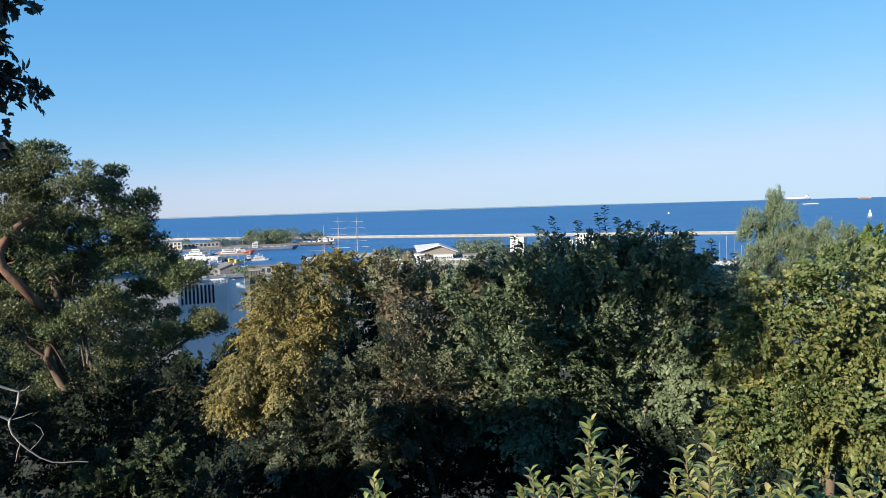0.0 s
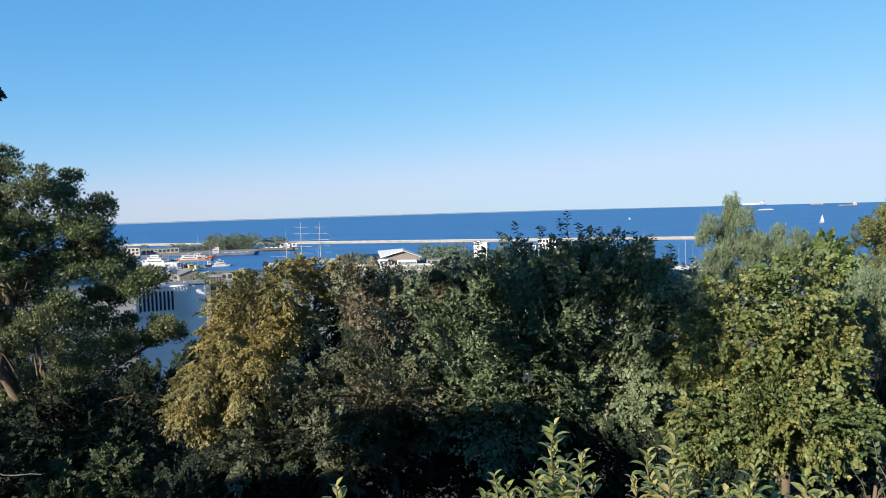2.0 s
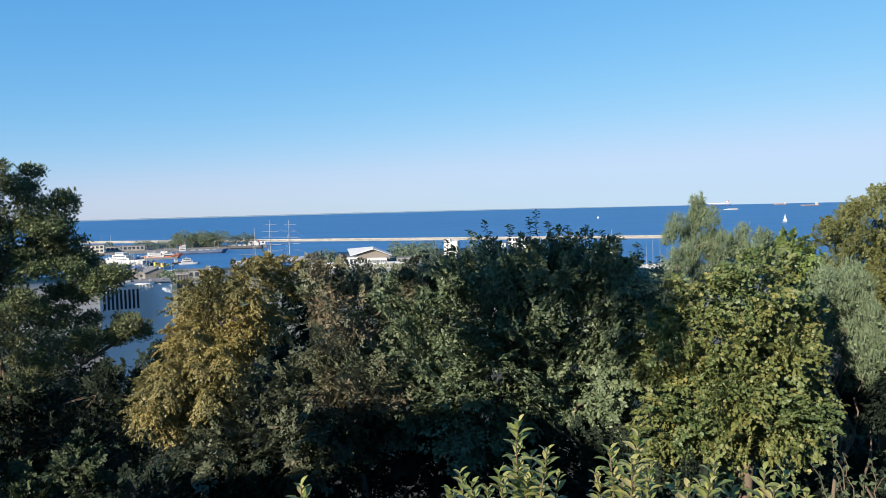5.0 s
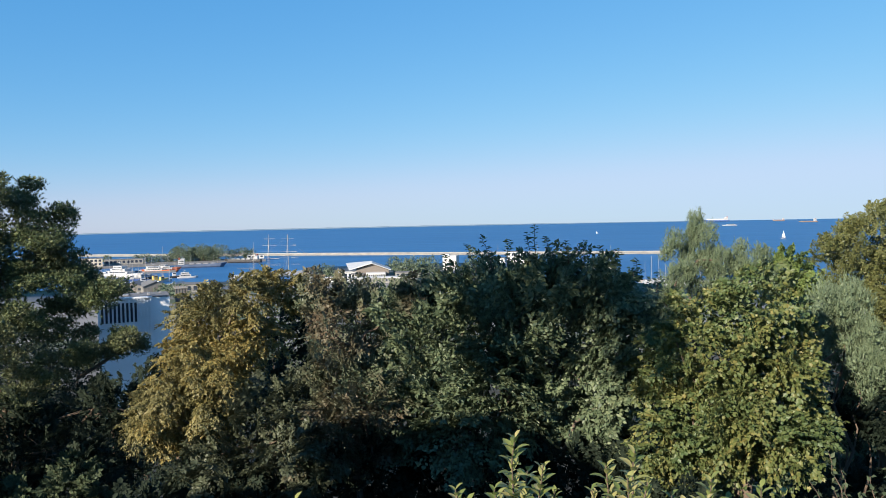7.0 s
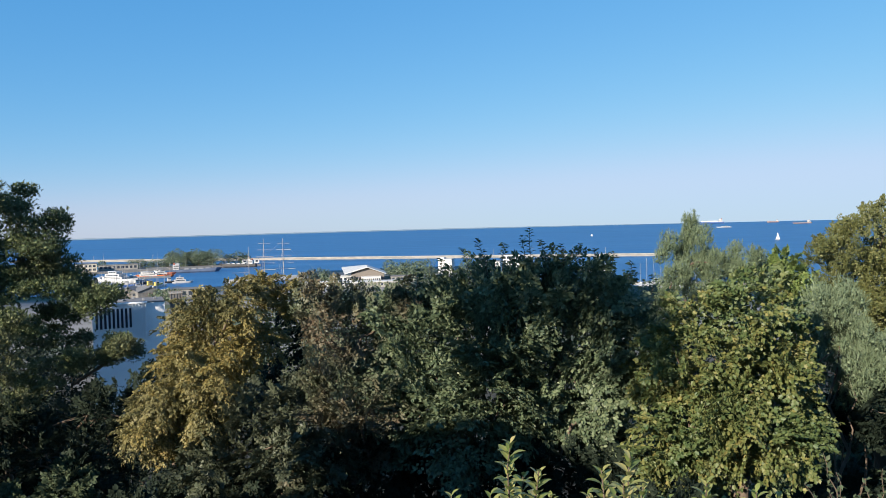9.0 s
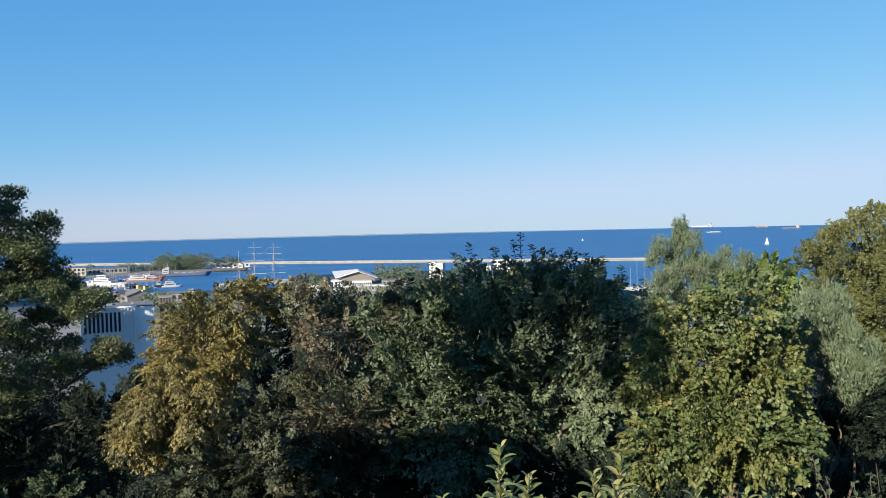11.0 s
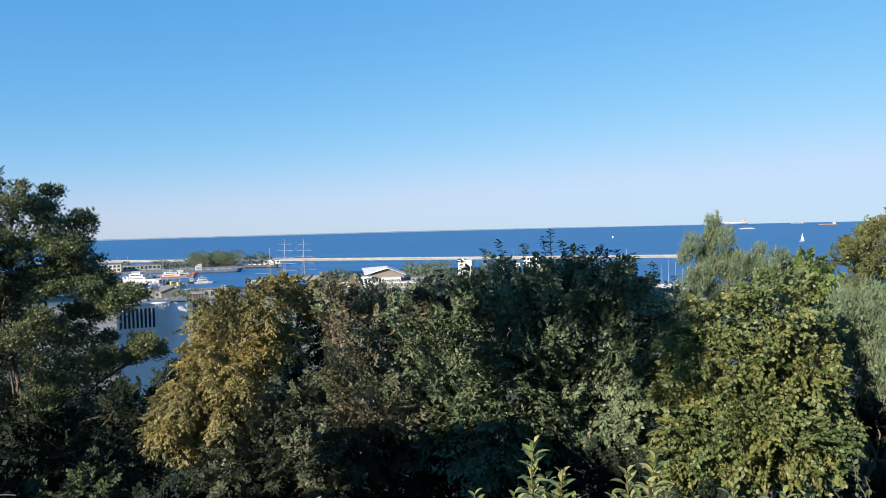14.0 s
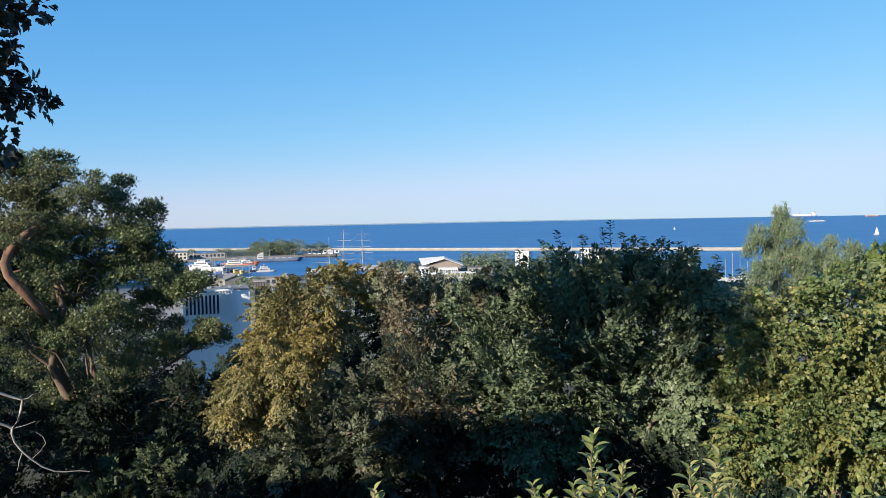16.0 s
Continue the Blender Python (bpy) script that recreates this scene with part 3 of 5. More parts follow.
BROWN_LOBES = [  # bearing, rise, radius
    (-4.3, -5.7, 0.62), (-2.5, -5.8, 0.59), (-3.7, -9.1, 0.82), (-0.8, -6.6, 0.62), (-2.7, -11.8, 0.98), (-4.2, -13.5, 0.72),
    (-0.4, -10.5, 0.82), (-0.9, -13.6, 0.98), (1.3, -7.1, 0.69), (2.4, -5.7, 0.49), (-4.6, -16.5, 1.15), (-0.5, -17.0, 0.98),
]

CENTRE_LOBES = [  # bearing, rise, radius
    (12.3, -4.7, 0.72), (9.1, -4.9, 0.75), (6.6, -5.4, 0.60), (4.2, -6.5, 0.52), (15.4, -4.9, 0.80), (18.2, -5.6, 0.80),
    (19.5, -6.2, 0.56), (20.9, -8.9, 0.59), (2.4, -7.9, 0.98), (6.8, -8.0, 1.31), (11.6, -7.1, 1.31), (16.3, -7.9, 1.31),
    (19.5, -10.3, 1.07), (1.4, -11.5, 0.90), (4.5, -12.4, 1.15), (9.0, -11.9, 1.31), (13.3, -12.2, 1.31), (17.5, -13.3, 1.07),
    (5.4, -14.5, 0.82), (14.1, -15.5, 0.98), (10.7, -14.8, 0.82), (17.0, -16.2, 0.74), (2.7, -15.8, 0.90), (7.1, -17.0, 0.98),
    (11.5, -17.7, 0.82),
]

MAPLE_LOBES = [  # bearing, rise, radius
    (24.5, -7.2, 0.67), (26.9, -6.8, 0.67), (28.9, -6.9, 0.67), (30.4, -8.1, 0.62), (23.2, -9.6, 0.74), (26.1, -10.3, 1.04),
    (29.2, -10.6, 0.89), (30.9, -10.5, 0.59), (22.0, -12.1, 0.59), (24.4, -13.7, 0.97), (28.0, -13.9, 1.04), (30.3, -13.7, 0.71),
    (22.7, -16.6, 0.82), (26.0, -17.2, 0.97), (29.5, -16.5, 0.74), (31.0, -15.9, 0.53), (31.8, -13.9, 0.50), (32.9, -15.0, 0.46), (32.0, -16.4, 0.50),
]

BLUE_LOBES = [  # bearing, rise, radius
    (24.7, -0.7, 0.15), (24.6, -1.4, 0.35), (25.5, -1.7, 0.25), (24.2, -2.5, 0.60), (23.0, -2.1, 0.28), (22.6, -2.9, 0.23),
    (25.6, -3.1, 0.55), (26.8, -3.6, 0.55), (24.7, -4.4, 0.98), (22.8, -5.9, 0.55), (28.1, -4.1, 0.60), (29.5, -4.9, 0.75),
    (27.8, -2.8, 0.23), (29.2, -3.1, 0.23), (26.1, -5.4, 1.20), (23.6, -4.4, 0.60), (22.1, -7.0, 0.70), (21.4, -8.8, 0.80), (22.8, -8.6, 0.90),
]

ROUND_LOBES = [  # bearing, rise, radius
    (30.6, -3.9, 0.88), (31.7, -4.6, 0.88), (29.5, -4.6, 0.81), (30.8, -5.4, 1.19),
]

PAIR_LOBES = [  # bearing, rise, radius
    (33.3, -6.8, 0.68), (34.7, -7.0, 0.68), (32.2, -8.0, 0.54), (34.0, -9.1, 0.81), (35.8, -9.4, 0.72), (36.3, -10.9, 0.63),
    (35.0, -11.8, 0.76), (32.2, -10.0, 0.54), (36.8, -9.0, 0.36),
]

RIGHT_LOBES = [  # bearing, rise, radius
    (37.1, -1.6, 1.11), (35.1, -2.4, 0.87), (33.9, -3.2, 0.63), (35.8, -4.4, 1.36), (38.1, -4.3, 1.70), (36.8, -7.4, 1.70),
    (39.4, -2.4, 1.94), (39.4, -8.0, 2.18), (37.1, -12.4, 1.45), (35.4, -13.2, 1.21), (38.7, -13.6, 1.45),
]

SAGE_LOBES = [  # bearing, rise, radius
    (-9.0, -14.3, 0.99), (-11.2, -15.3, 0.93), (-7.3, -16.8, 0.93), (-6.5, -13.4, 0.64), (-9.6, -17.9, 0.88), (-13.5, -17.6, 0.80),
    (-11.6, -18.9, 0.88), (-6.5, -19.3, 0.80),
]

LOWER_LOBES = [  # bearing, rise, radius
    (33.6, -14.0, 0.69), (35.6, -13.0, 0.72), (37.4, -13.2, 0.89), (34.8, -15.0, 0.55), (37.1, -14.7, 0.58), (32.4, -13.7, 0.48),
    (38.7, -14.0, 0.86),
]

UNDER_LOBES = [  # bearing, rise, radius
    (-26.7, -12.9, 0.83), (-24.9, -12.9, 0.76), (-28.1, -14.8, 0.83), (-25.8, -15.7, 0.83), (-23.7, -15.3, 0.76), (-21.4, -17.1, 0.83),
    (-29.4, -13.3, 0.65), (-23.6, -17.8, 0.73),
]

SHADED_LOBES = [  # bearing, rise, radius
    (-19.6, -12.5, 1.00), (-17.7, -11.9, 0.68), (-20.8, -13.6, 1.36), (-16.7, -10.7, 0.45), (-18.4, -13.4, 1.02), (-20.1, -16.1, 1.36),
    (-23.6, -14.1, 1.36), (-29.8, -12.5, 1.59), (-27.0, -14.0, 1.36), (-29.2, -16.3, 1.36), (-31.9, -15.1, 1.59), (-26.2, -17.0, 1.36),
    # these lobes fill the dark shaded gap between gold and brown trees
    (-7.1, -8.4, 0.95), (-6.7, -11.0, 1.04), (-8.0, -12.9, 1.04), (-6.1, -7.2, 0.63),
]


# ---- trees on the slope ----
def low_heart(l, down=0.2, back=0.6):
    """The point low in a crown from which its boughs fan out."""
    q = np.asarray(l)
    return np.array([q[:, 0].mean(), q[:, 1].mean() + back, q[:, 2].min() + down * np.ptp(q[:, 2])])


def crown_centre(l):
    return boughs("crown", l, L_centre, low_heart(l, 0.3), leaf=0.15, length=1.2, per_m2=2.9, twigs=13, per=8, rise=0.12, droop=0.3, fan=0.7, level=0.55, core=70, jitter=0.45, wide=0.42)


def crown_gold(l):
    return boughs("crown", clumps(l, 0.55, 1.0, 1.5), L_gold, low_heart(l, 0.75), leaf=0.078, length=0.55, per_m2=8.0, twigs=11, per=8, rise=0.05, droop=0.7, fan=0.4, level=0.5, core=110, jitter=0.6)


def crown_brown(l):
    return boughs("crown", l, L_brown, low_heart(l, 0.1), leaf=0.115, length=1.0, per_m2=3.4, twigs=12, per=8, rise=0.35, droop=0.3, fan=0.6, level=0.55, core=70, jitter=0.3)


def crown_maple(l):
    return boughs("crown", clumps(l, 0.6, 1.0, 1.3), L_maple, low_heart(l, 0.4), leaf=0.1, length=0.75, per_m2=3.4, twigs=9, per=6, template=LEAF_MAPLE, rise=0.15, droop=0.5, fan=0.5, level=0.4, core=24, jitter=0.65)


def crown_sage(l):
    return boughs("crown", l, L_sage, low_heart(l, 0.3), leaf=0.13, length=0.85, per_m2=3.2, twigs=11, per=8, rise=0.25, droop=0.35, fan=0.6, level=0.55, core=80)


def crown_right(l):
    return boughs("crown", clumps(l, 0.8, 1.0, 1.5), L_right, low_heart(l, 0.3), leaf=0.095, length=0.7, per_m2=4.2, twigs=10, per=8, rise=0.25, droop=0.3, fan=0.55, level=0.5, core=26, jitter=0.55)


def crown_round(l):
    return boughs("crown", clumps(l, 0.55, 1.0, 1.5), L_round, low_heart(l, 0.3), leaf=0.13, length=0.7, per_m2=4.0, twigs=10, per=7, rise=0.25, droop=0.3, fan=0.55, level=0.5, core=30)


def crown_shaded(l):
    return boughs("crown", l, L_shaded, low_heart(l, 0.2), leaf=0.15, length=0.9, per_m2=2.0, twigs=11, per=7, rise=0.25, droop=0.35, fan=0.6, level=0.6, core=35)


def crown_pine(l):
    return needles("crown", clumps(clumps(l, 0.47, 0.85, 1.05), 0.12, 0.5, 2.1), L_pine, tufts=60, per=9, length=0.085, flatten=0.8, width=0.0085, up=0.45, heart=l, fill=12, shoot=0.04, flare=0.3, pad=0.5)


def crown_blue(l):
    return needles("crown", clumps(clumps(l, 0.32, 1.1, 1.3), 0.11, 1.2, 1.7), L_blue, tufts=62, per=10, length=0.085, flatten=1.3, width=0.0085, up=1.2, heart=l, fill=14, shoot=0.16, flare=0.26, pad=0.45)



centre_tree, centre_lobes, centre_base = tree("broadleaf_tree", CENTRE_LOBES, 21, "wide dark green broadleaf tree on the slope", "tree", crown_centre, 0.2)
gold_tree, gold_lobes, gold_base = tree("broadleaf_tree", GOLD_LOBES, 22, "broadleaf tree with drooping leaves turning gold", "tree", crown_gold, 0.16)
tree("broadleaf_tree", BROWN_LOBES, 21.0, "green broadleaf tree with browning top leaves", "tree", crown_brown, 0.15)
tree("broadleaf_tree", SAGE_LOBES, 20.5, "small grey green broadleaf tree below the gold one", "tree", crown_sage, 0.1)
maple, maple_lobes, maple_base = tree("maple_tree", MAPLE_LOBES, 19, "yellow green maple tree, dense to the ground", "tree", crown_maple, 0.15)
tree("broadleaf_tree", RIGHT_LOBES, 31, "tall olive green broadleaf tree", "tree", crown_right, 0.2)
tree("broadleaf_tree", LOWER_LOBES, 24, "low broadleaf tree beside the maple, leaves coloured dark for shade", "tree", crown_shaded, 0.05, None, None, 2)
tree("broadleaf_tree", ROUND_LOBES, 40, "rounded fresh green tree among the pines", "tree", crown_round, 0.14)
tree("broadleaf_tree", UNDER_LOBES, 23.2, "low tree below the old pine, leaves coloured dark for shade", "tree", crown_shaded, 0.08)
tree("broadleaf_tree", SHADED_LOBES, 29, "tree on the slope with leaves coloured dark for shade", "tree", crown_shaded, 0.15)
pine, pine_lobes, pine_base = tree("pine_tree", PINE_LOBES, 24, "tall old pine with orange bark", "pine", crown_pine, 0.17, M_bark,
                                   bearing(-30.4, 24.4, 2.5), 14)
tree("pine_tree", BLUE_LOBES, 32, "blue green pine with upright shoots", "pine", crown_blue, 0.12, M_bark, bearing(24.7, 32, -3.5), 8)
pair, pair_lobes, pair_base = tree("pine_tree", PAIR_LOBES, 23, "young blue green pine with bare orange twigs", "pine", crown_blue, 0.06, M_bark, None, 3)
for run in ([(31.9, -11.7), (32.6, -10.9), (33.4, -10.2), (34.0, -9.6)], [(32.0, -11.4), (33.0, -11.0), (34.2, -11.2)], [(32.1, -11.2), (32.4, -10.2), (33.0, -9.4)], [(32.0, -11.5), (32.9, -11.9), (33.8, -12.1)]):
    pts = [bearing(az, 22.0, rise) - pair_base for az, rise in run]
    put("twig", tubes("twig", [(pts, np.linspace(0.035, 0.01, len(pts)))], M_pinebark, 6), pair, "bare orange twig")

# the leaning bare lower stem of the old pine, seen through a gap in its crown
stem = [bearing(-31.45, 23.1, -1.7), bearing(-31.75, 23.0, -2.6), bearing(-31.55, 23.0, -3.4), bearing(-31.05, 23.0, -4.1), bearing(-29.95, 23.1, -5.5), bearing(-29.2, 23.7, -6.8)]
put("stem", tubes("stem", [([p - pine_base for p in stem], [0.12, 0.13, 0.14, 0.145, 0.15, 0.155])], M_pinebark, 10), pine)
fork = [bearing(-31.6, 23.0, -2.1), bearing(-31.0, 23.0, -1.1), bearing(-30.35, 23.1, -0.6), bearing(-29.8, 23.2, -0.2), bearing(-29.5, 23.4, 0.3)]
put("limb", tubes("limb", [([p - pine_base for p in fork], [0.12, 0.115, 0.1, 0.08, 0.05])], M_pinebark, 9), pine)
for run, r0 in (([(-29.9, 23.5, -0.3), (-30.4, 23.5, 0.4), (-31.0, 23.6, 0.5), (-31.6, 23.8, 1.1)], 0.045), ([(-30.9, 23.3, -1.1), (-31.4, 23.3, -0.6), (-32.2, 23.5, -0.1)], 0.045),
                ([(-31.2, 23.4, -3.9), (-30.2, 23.3, -3.7), (-29.0, 23.4, -4.4), (-27.6, 23.5, -5.0), (-25.6, 23.8, -5.2)], 0.05), ([(-30.4, 23.4, -4.9), (-29.0, 23.3, -5.7), (-27.0, 23.4, -6.0), (-25.0, 23.6, -6.7)], 0.045),
                ([(-30.8, 23.3, -1.3), (-29.3, 23.3, -2.0), (-27.8, 23.4, -2.1), (-26.4, 23.6, -2.7)], 0.05), ([(-31.6, 23.3, -3.3), (-30.0, 23.2, -2.9), (-28.6, 23.3, -3.3)], 0.035)):
    pts = [bearing(*q) - pine_base for q in run]
    put("limb", tubes("limb", [(pts, np.linspace(r0, 0.012, len(pts)))], M_pinebark, 7), pine)

# long upright shoots that stand out above the wide tree
for az, rise, length in [(8.5, -1.4, 1.0), (10.6, -1.7, 0.8), (12.6, -0.6, 1.3), (12.0, -1.2, 1.0), (13.4, -1.6, 0.8), (15.0, -1.9, 0.8), (16.4, -1.9, 0.9), (17.6, -2.3, 0.8), (19.0, -2.6, 0.9), (20.4, -3.4, 0.8), (21.9, -4.4, 0.8), (7.2, -2.0, 0.8), (5.6, -2.9, 0.7), (3.9, -3.6, 0.6)]:
    tip = bearing(az, 20.6, rise) - centre_base
    foot = tip - np.array([0.25 * math.sin(az * 5), 0.1, length])
    run = bend(foot, tip, 0, 0.12, 8)
    shoot = put("shoot", tubes("shoot", [(run, np.linspace(0.012, 0.004, 8))], M_bark, 5), centre_tree)
    k = 34
    s = np.linspace(0.15, 1, k)
    pos = np.stack([np.interp(s, np.linspace(0, 1, 8), run[:, c]) for c in range(3)], 1)
    turn = np.arange(k) * 2.4
    along = np.stack([np.cos(turn), np.sin(turn), 0.25 + 0 * turn], 1) + rng.normal(0, 0.2, (k, 3))
    put("leaves", scatter("leaves", LEAF_OVAL, pos, along, rng.normal(0, 0.3, (k, 3)) + np.array([0, 0, 1.0]), 0.17 * (0.7 + 0.5 * rng.random(k)), L_centre), shoot)

# the low limb that reaches out in front of the office block
reach = [bearing(-21.8, 24, -10.6), bearing(-20.0, 23.8, -9.6), bearing(-19.0, 23.8, -9.0), bearing(-18.2, 23.9, -8.4)]
put("limb", tubes("limb", [([p - pine_base for p in reach], [0.06, 0.05, 0.04, 0.02])], M_bark, 7), pine)

# undergrowth along the foot of the trees
for az, rise, rad in [(-22.6, -17.9, 0.46), (-24.8, -19.4, 0.44), (-26.4, -18.4, 0.4), (-20.5, -20.0, 0.33)]:
    bush_r, rad = 22.0, rad * 1.57
    p = bearing(az, bush_r, rise)
    b = np.array([p[0], p[1], ground_z(p[0], p[1]) - 0.1])
    t = thing("sapling", b, "leafy green sapling in the undergrowth", "sapling", "saplings below the pine")
    c = p - b
    lobes = [(*c, rad), (*(c + [0.3 * rad, 0, -0.9 * rad]), rad * 0.95), (*(c + [-0.5 * rad, 0.2, -0.8 * rad]), rad * 0.8), (*(c + [0, 0.3, 0.7 * rad]), rad * 0.45), (*(c + [0, 0, -2.1 * rad]), rad * 0.9)]
    put("stem", tubes("stem", [(bend((0, 0, 0), c, 0, 0.2), np.linspace(0.05, 0.012, 7))], M_bark, 6), t)
    tagged(put("crown", boughs("crown", lobes, L_under, lobes[1][:3], leaf=0.12, length=0.5, per_m2=7, twigs=9, per=6, core=30), t), kind="stuff")

# bushes fill the shaded foot of the trees; shade is put into leaf colour
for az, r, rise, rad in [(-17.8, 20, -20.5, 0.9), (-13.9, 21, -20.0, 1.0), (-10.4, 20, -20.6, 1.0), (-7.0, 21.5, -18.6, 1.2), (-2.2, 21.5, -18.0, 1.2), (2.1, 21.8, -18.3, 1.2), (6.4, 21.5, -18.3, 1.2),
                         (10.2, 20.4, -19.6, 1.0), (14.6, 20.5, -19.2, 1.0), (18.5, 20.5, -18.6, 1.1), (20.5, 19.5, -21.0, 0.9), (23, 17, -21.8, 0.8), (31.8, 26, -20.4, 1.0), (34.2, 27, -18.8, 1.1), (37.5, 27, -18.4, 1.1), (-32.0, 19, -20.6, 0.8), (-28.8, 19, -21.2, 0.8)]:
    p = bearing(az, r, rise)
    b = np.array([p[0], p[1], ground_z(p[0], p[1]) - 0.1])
    t = thing("bush", b, "dense bush with leaves coloured dark for shade", "bush", "bushes at the foot of the trees")
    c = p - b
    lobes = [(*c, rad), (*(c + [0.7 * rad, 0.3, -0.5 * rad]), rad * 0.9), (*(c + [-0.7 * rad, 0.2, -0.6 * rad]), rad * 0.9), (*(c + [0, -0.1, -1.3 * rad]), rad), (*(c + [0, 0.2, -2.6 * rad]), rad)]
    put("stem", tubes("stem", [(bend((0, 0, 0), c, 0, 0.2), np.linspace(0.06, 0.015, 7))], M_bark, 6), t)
    tagged(put("crown", boughs("crown", lobes, L_shaded, lobes[3][:3], leaf=0.15, length=0.7, per_m2=2.6, twigs=9, per=6, core=18), t), kind="stuff")


# ---- the oak spray that hangs in from the side, and the dead limb ----
def oak():
    b = np.array([-12.0, 3.0, 0.0])
    b[2] = ground_z(b[0], b[1]) - 0.1
    t = thing("oak_tree", b, "oak tree with dark overhanging leaf sprays", "tree")
    crown_at = np.array([-11.9, 3.5, 53.0]) - b
    put("trunk", tubes("trunk", [(bend((0, 0, 0), crown_at + np.array([0, 0, 1.0]), 0, 0.1, 9), np.linspace(0.3, 0.08, 9))], M_bark, 9), t)
    r = 11.5
    tips = [(-29.6, 14.5, 0.14), (-31.0, 14.9, 0.24), (-31.0, 11.0, 0.15), (-29.9, 8.5, 0.17), (-31.1, 7.7, 0.18), (-31.9, 9.8, 0.2), (-32.1, 12.0, 0.18), (-31.8, 5.3, 0.17), (-33.4, 8.5, 0.3), (-33.8, 13.0, 0.35), (-36, 10, 0.5), (-36.5, 15, 0.6), (-41, 14, 0.7)]
    lobes = []
    for az, rise, rad in tips:
        p = bearing(az, r, rise) - b
        lobes.append((*p, rad))
        put("limb", tubes("limb", [(bend(crown_at * 0.7, p, 0.05, 0.2), np.linspace(0.06, 0.006, 7))], M_bark, 5), t)
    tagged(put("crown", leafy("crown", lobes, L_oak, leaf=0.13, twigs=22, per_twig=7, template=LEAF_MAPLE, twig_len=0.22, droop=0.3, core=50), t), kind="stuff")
    across = np.array([0.743, -0.669, 0])
    # unseen upper crown, added to shade the top of the wide tree
    shade_lobes = [(*(crown_at + across * o + np.array([0, 0, h])), q) for o, h, q in ((0, 0, 1.3), (-1.8, 0.2, 1.1), (1.7, -0.1, 1.1), (0.9, 0.9, 1.0), (-0.9, 0.9, 1.0), (-2.7, -0.4, 0.8), (2.6, 0.3, 0.8), (0.2, 1.9, 1.2), (3.4, -0.8, 0.9), (3.6, -2.1, 0.9), (3.0, -1.5, 0.8))]
    for l in shade_lobes:
        put("limb", tubes("limb", [(bend(crown_at * 0.7, l[:3], 0.05, 0.2), np.linspace(0.07, 0.012, 7))], M_bark, 5), t)
    tagged(put("crown", leafy("crown", shade_lobes, L_oak, leaf=0.18, twigs=6, per_twig=9, template=LEAF_MAPLE, twig_len=0.5, droop=0.3, core=9), t), kind="stuff")


oak()


def dead_limb():
    r = 19.0
    b = flat(-36.5, r)
    b[2] = ground_z(b[0], b[1]) - 0.1
    t = thing("dead_tree", b, "bleached dead tree with a bare crooked limb", "dead tree")
    A = lambda az, rise, q=r: bearing(az, q, rise) - b
    put("trunk", tubes("trunk", [(bend((0, 0, 0), A(-36.0, -10.0), 0, 0.15), np.linspace(0.12, 0.06, 7))], M_deadwood, 8), t)
    runs = [([A(-36.0, -10.4), A(-33.04, -10.89), A(-32.41, -11.23), A(-31.76, -11.57), A(-31.1, -11.86), A(-31.22, -12.53), A(-31.41, -13.19), A(-31.79, -13.62), A(-31.81, -13.99), A(-31.67, -14.56), A(-31.23, -15.28), A(-30.77, -15.8), A(-30.11, -16.43), A(-29.37, -16.87), A(-28.67, -17.03), A(-27.84, -17.1), A(-27.12, -17.27)], [0.0374, 0.034, 0.032, 0.03, 0.027, 0.026, 0.026, 0.026, 0.026, 0.025, 0.022, 0.02, 0.018, 0.016, 0.015, 0.013, 0.01]),
            ([A(-36.0, -13.0), A(-33.13, -12.97), A(-32.49, -13.23), A(-32.12, -13.41), A(-31.83, -13.63)], [0.0374, 0.034, 0.032, 0.03, 0.027]),
            ([A(-31.1, -11.86), A(-30.77, -11.82), A(-30.44, -11.57)], [0.014, 0.011, 0.006]),
            ([A(-31.23, -15.28), A(-31.45, -15.83), A(-31.58, -16.41)], [0.012, 0.01, 0.006]),
            ([A(-30.71, -15.84), A(-30.18, -15.43), A(-29.81, -14.94), A(-29.97, -14.47), A(-30.35, -14.14)], [0.009, 0.008, 0.007, 0.006, 0.004]),
            ([A(-31.8, -13.68), A(-31.07, -13.58), A(-30.38, -13.41)], [0.01, 0.008, 0.004])]
    for p, q in runs:
        put("limb", tubes("limb", [(p, q)], M_deadwood, 7), t)


dead_limb()


# tall trees added, hidden beyond the old pine, to keep the office in shade
for i, (x, y, h) in enumerate(((-79, 110, 47), (-73, 114, 46.5), (-68, 119, 45), (-85, 106, 46))):
    g = ground_z(x, y) - 0.2
    t = thing("broadleaf_tree", (x, y, g), "tall broadleaf tree added beyond the pine to shade the office", "tree", "trees beyond the pine")
    put("trunk", tubes("trunk", [(bend((0, 0, 0), (0, 0, (h - g) * 0.8), 0, 0.08, 9), np.linspace(0.6, 0.15, 9))], M_bark, 9), t)
    lobes = [(3.0 * math.sin(k * 2.4 + i), 3.0 * math.cos(k * 2.4 + i), (h - g) - 4 - k * 3.1, 3.9) for k in range(8)]
    tagged(put("crown", leafy("crown", lobes, L_shaded, leaf=0.8, twigs=0.5, per_twig=9, twig_len=1.4, core=0.8), t), kind="stuff")

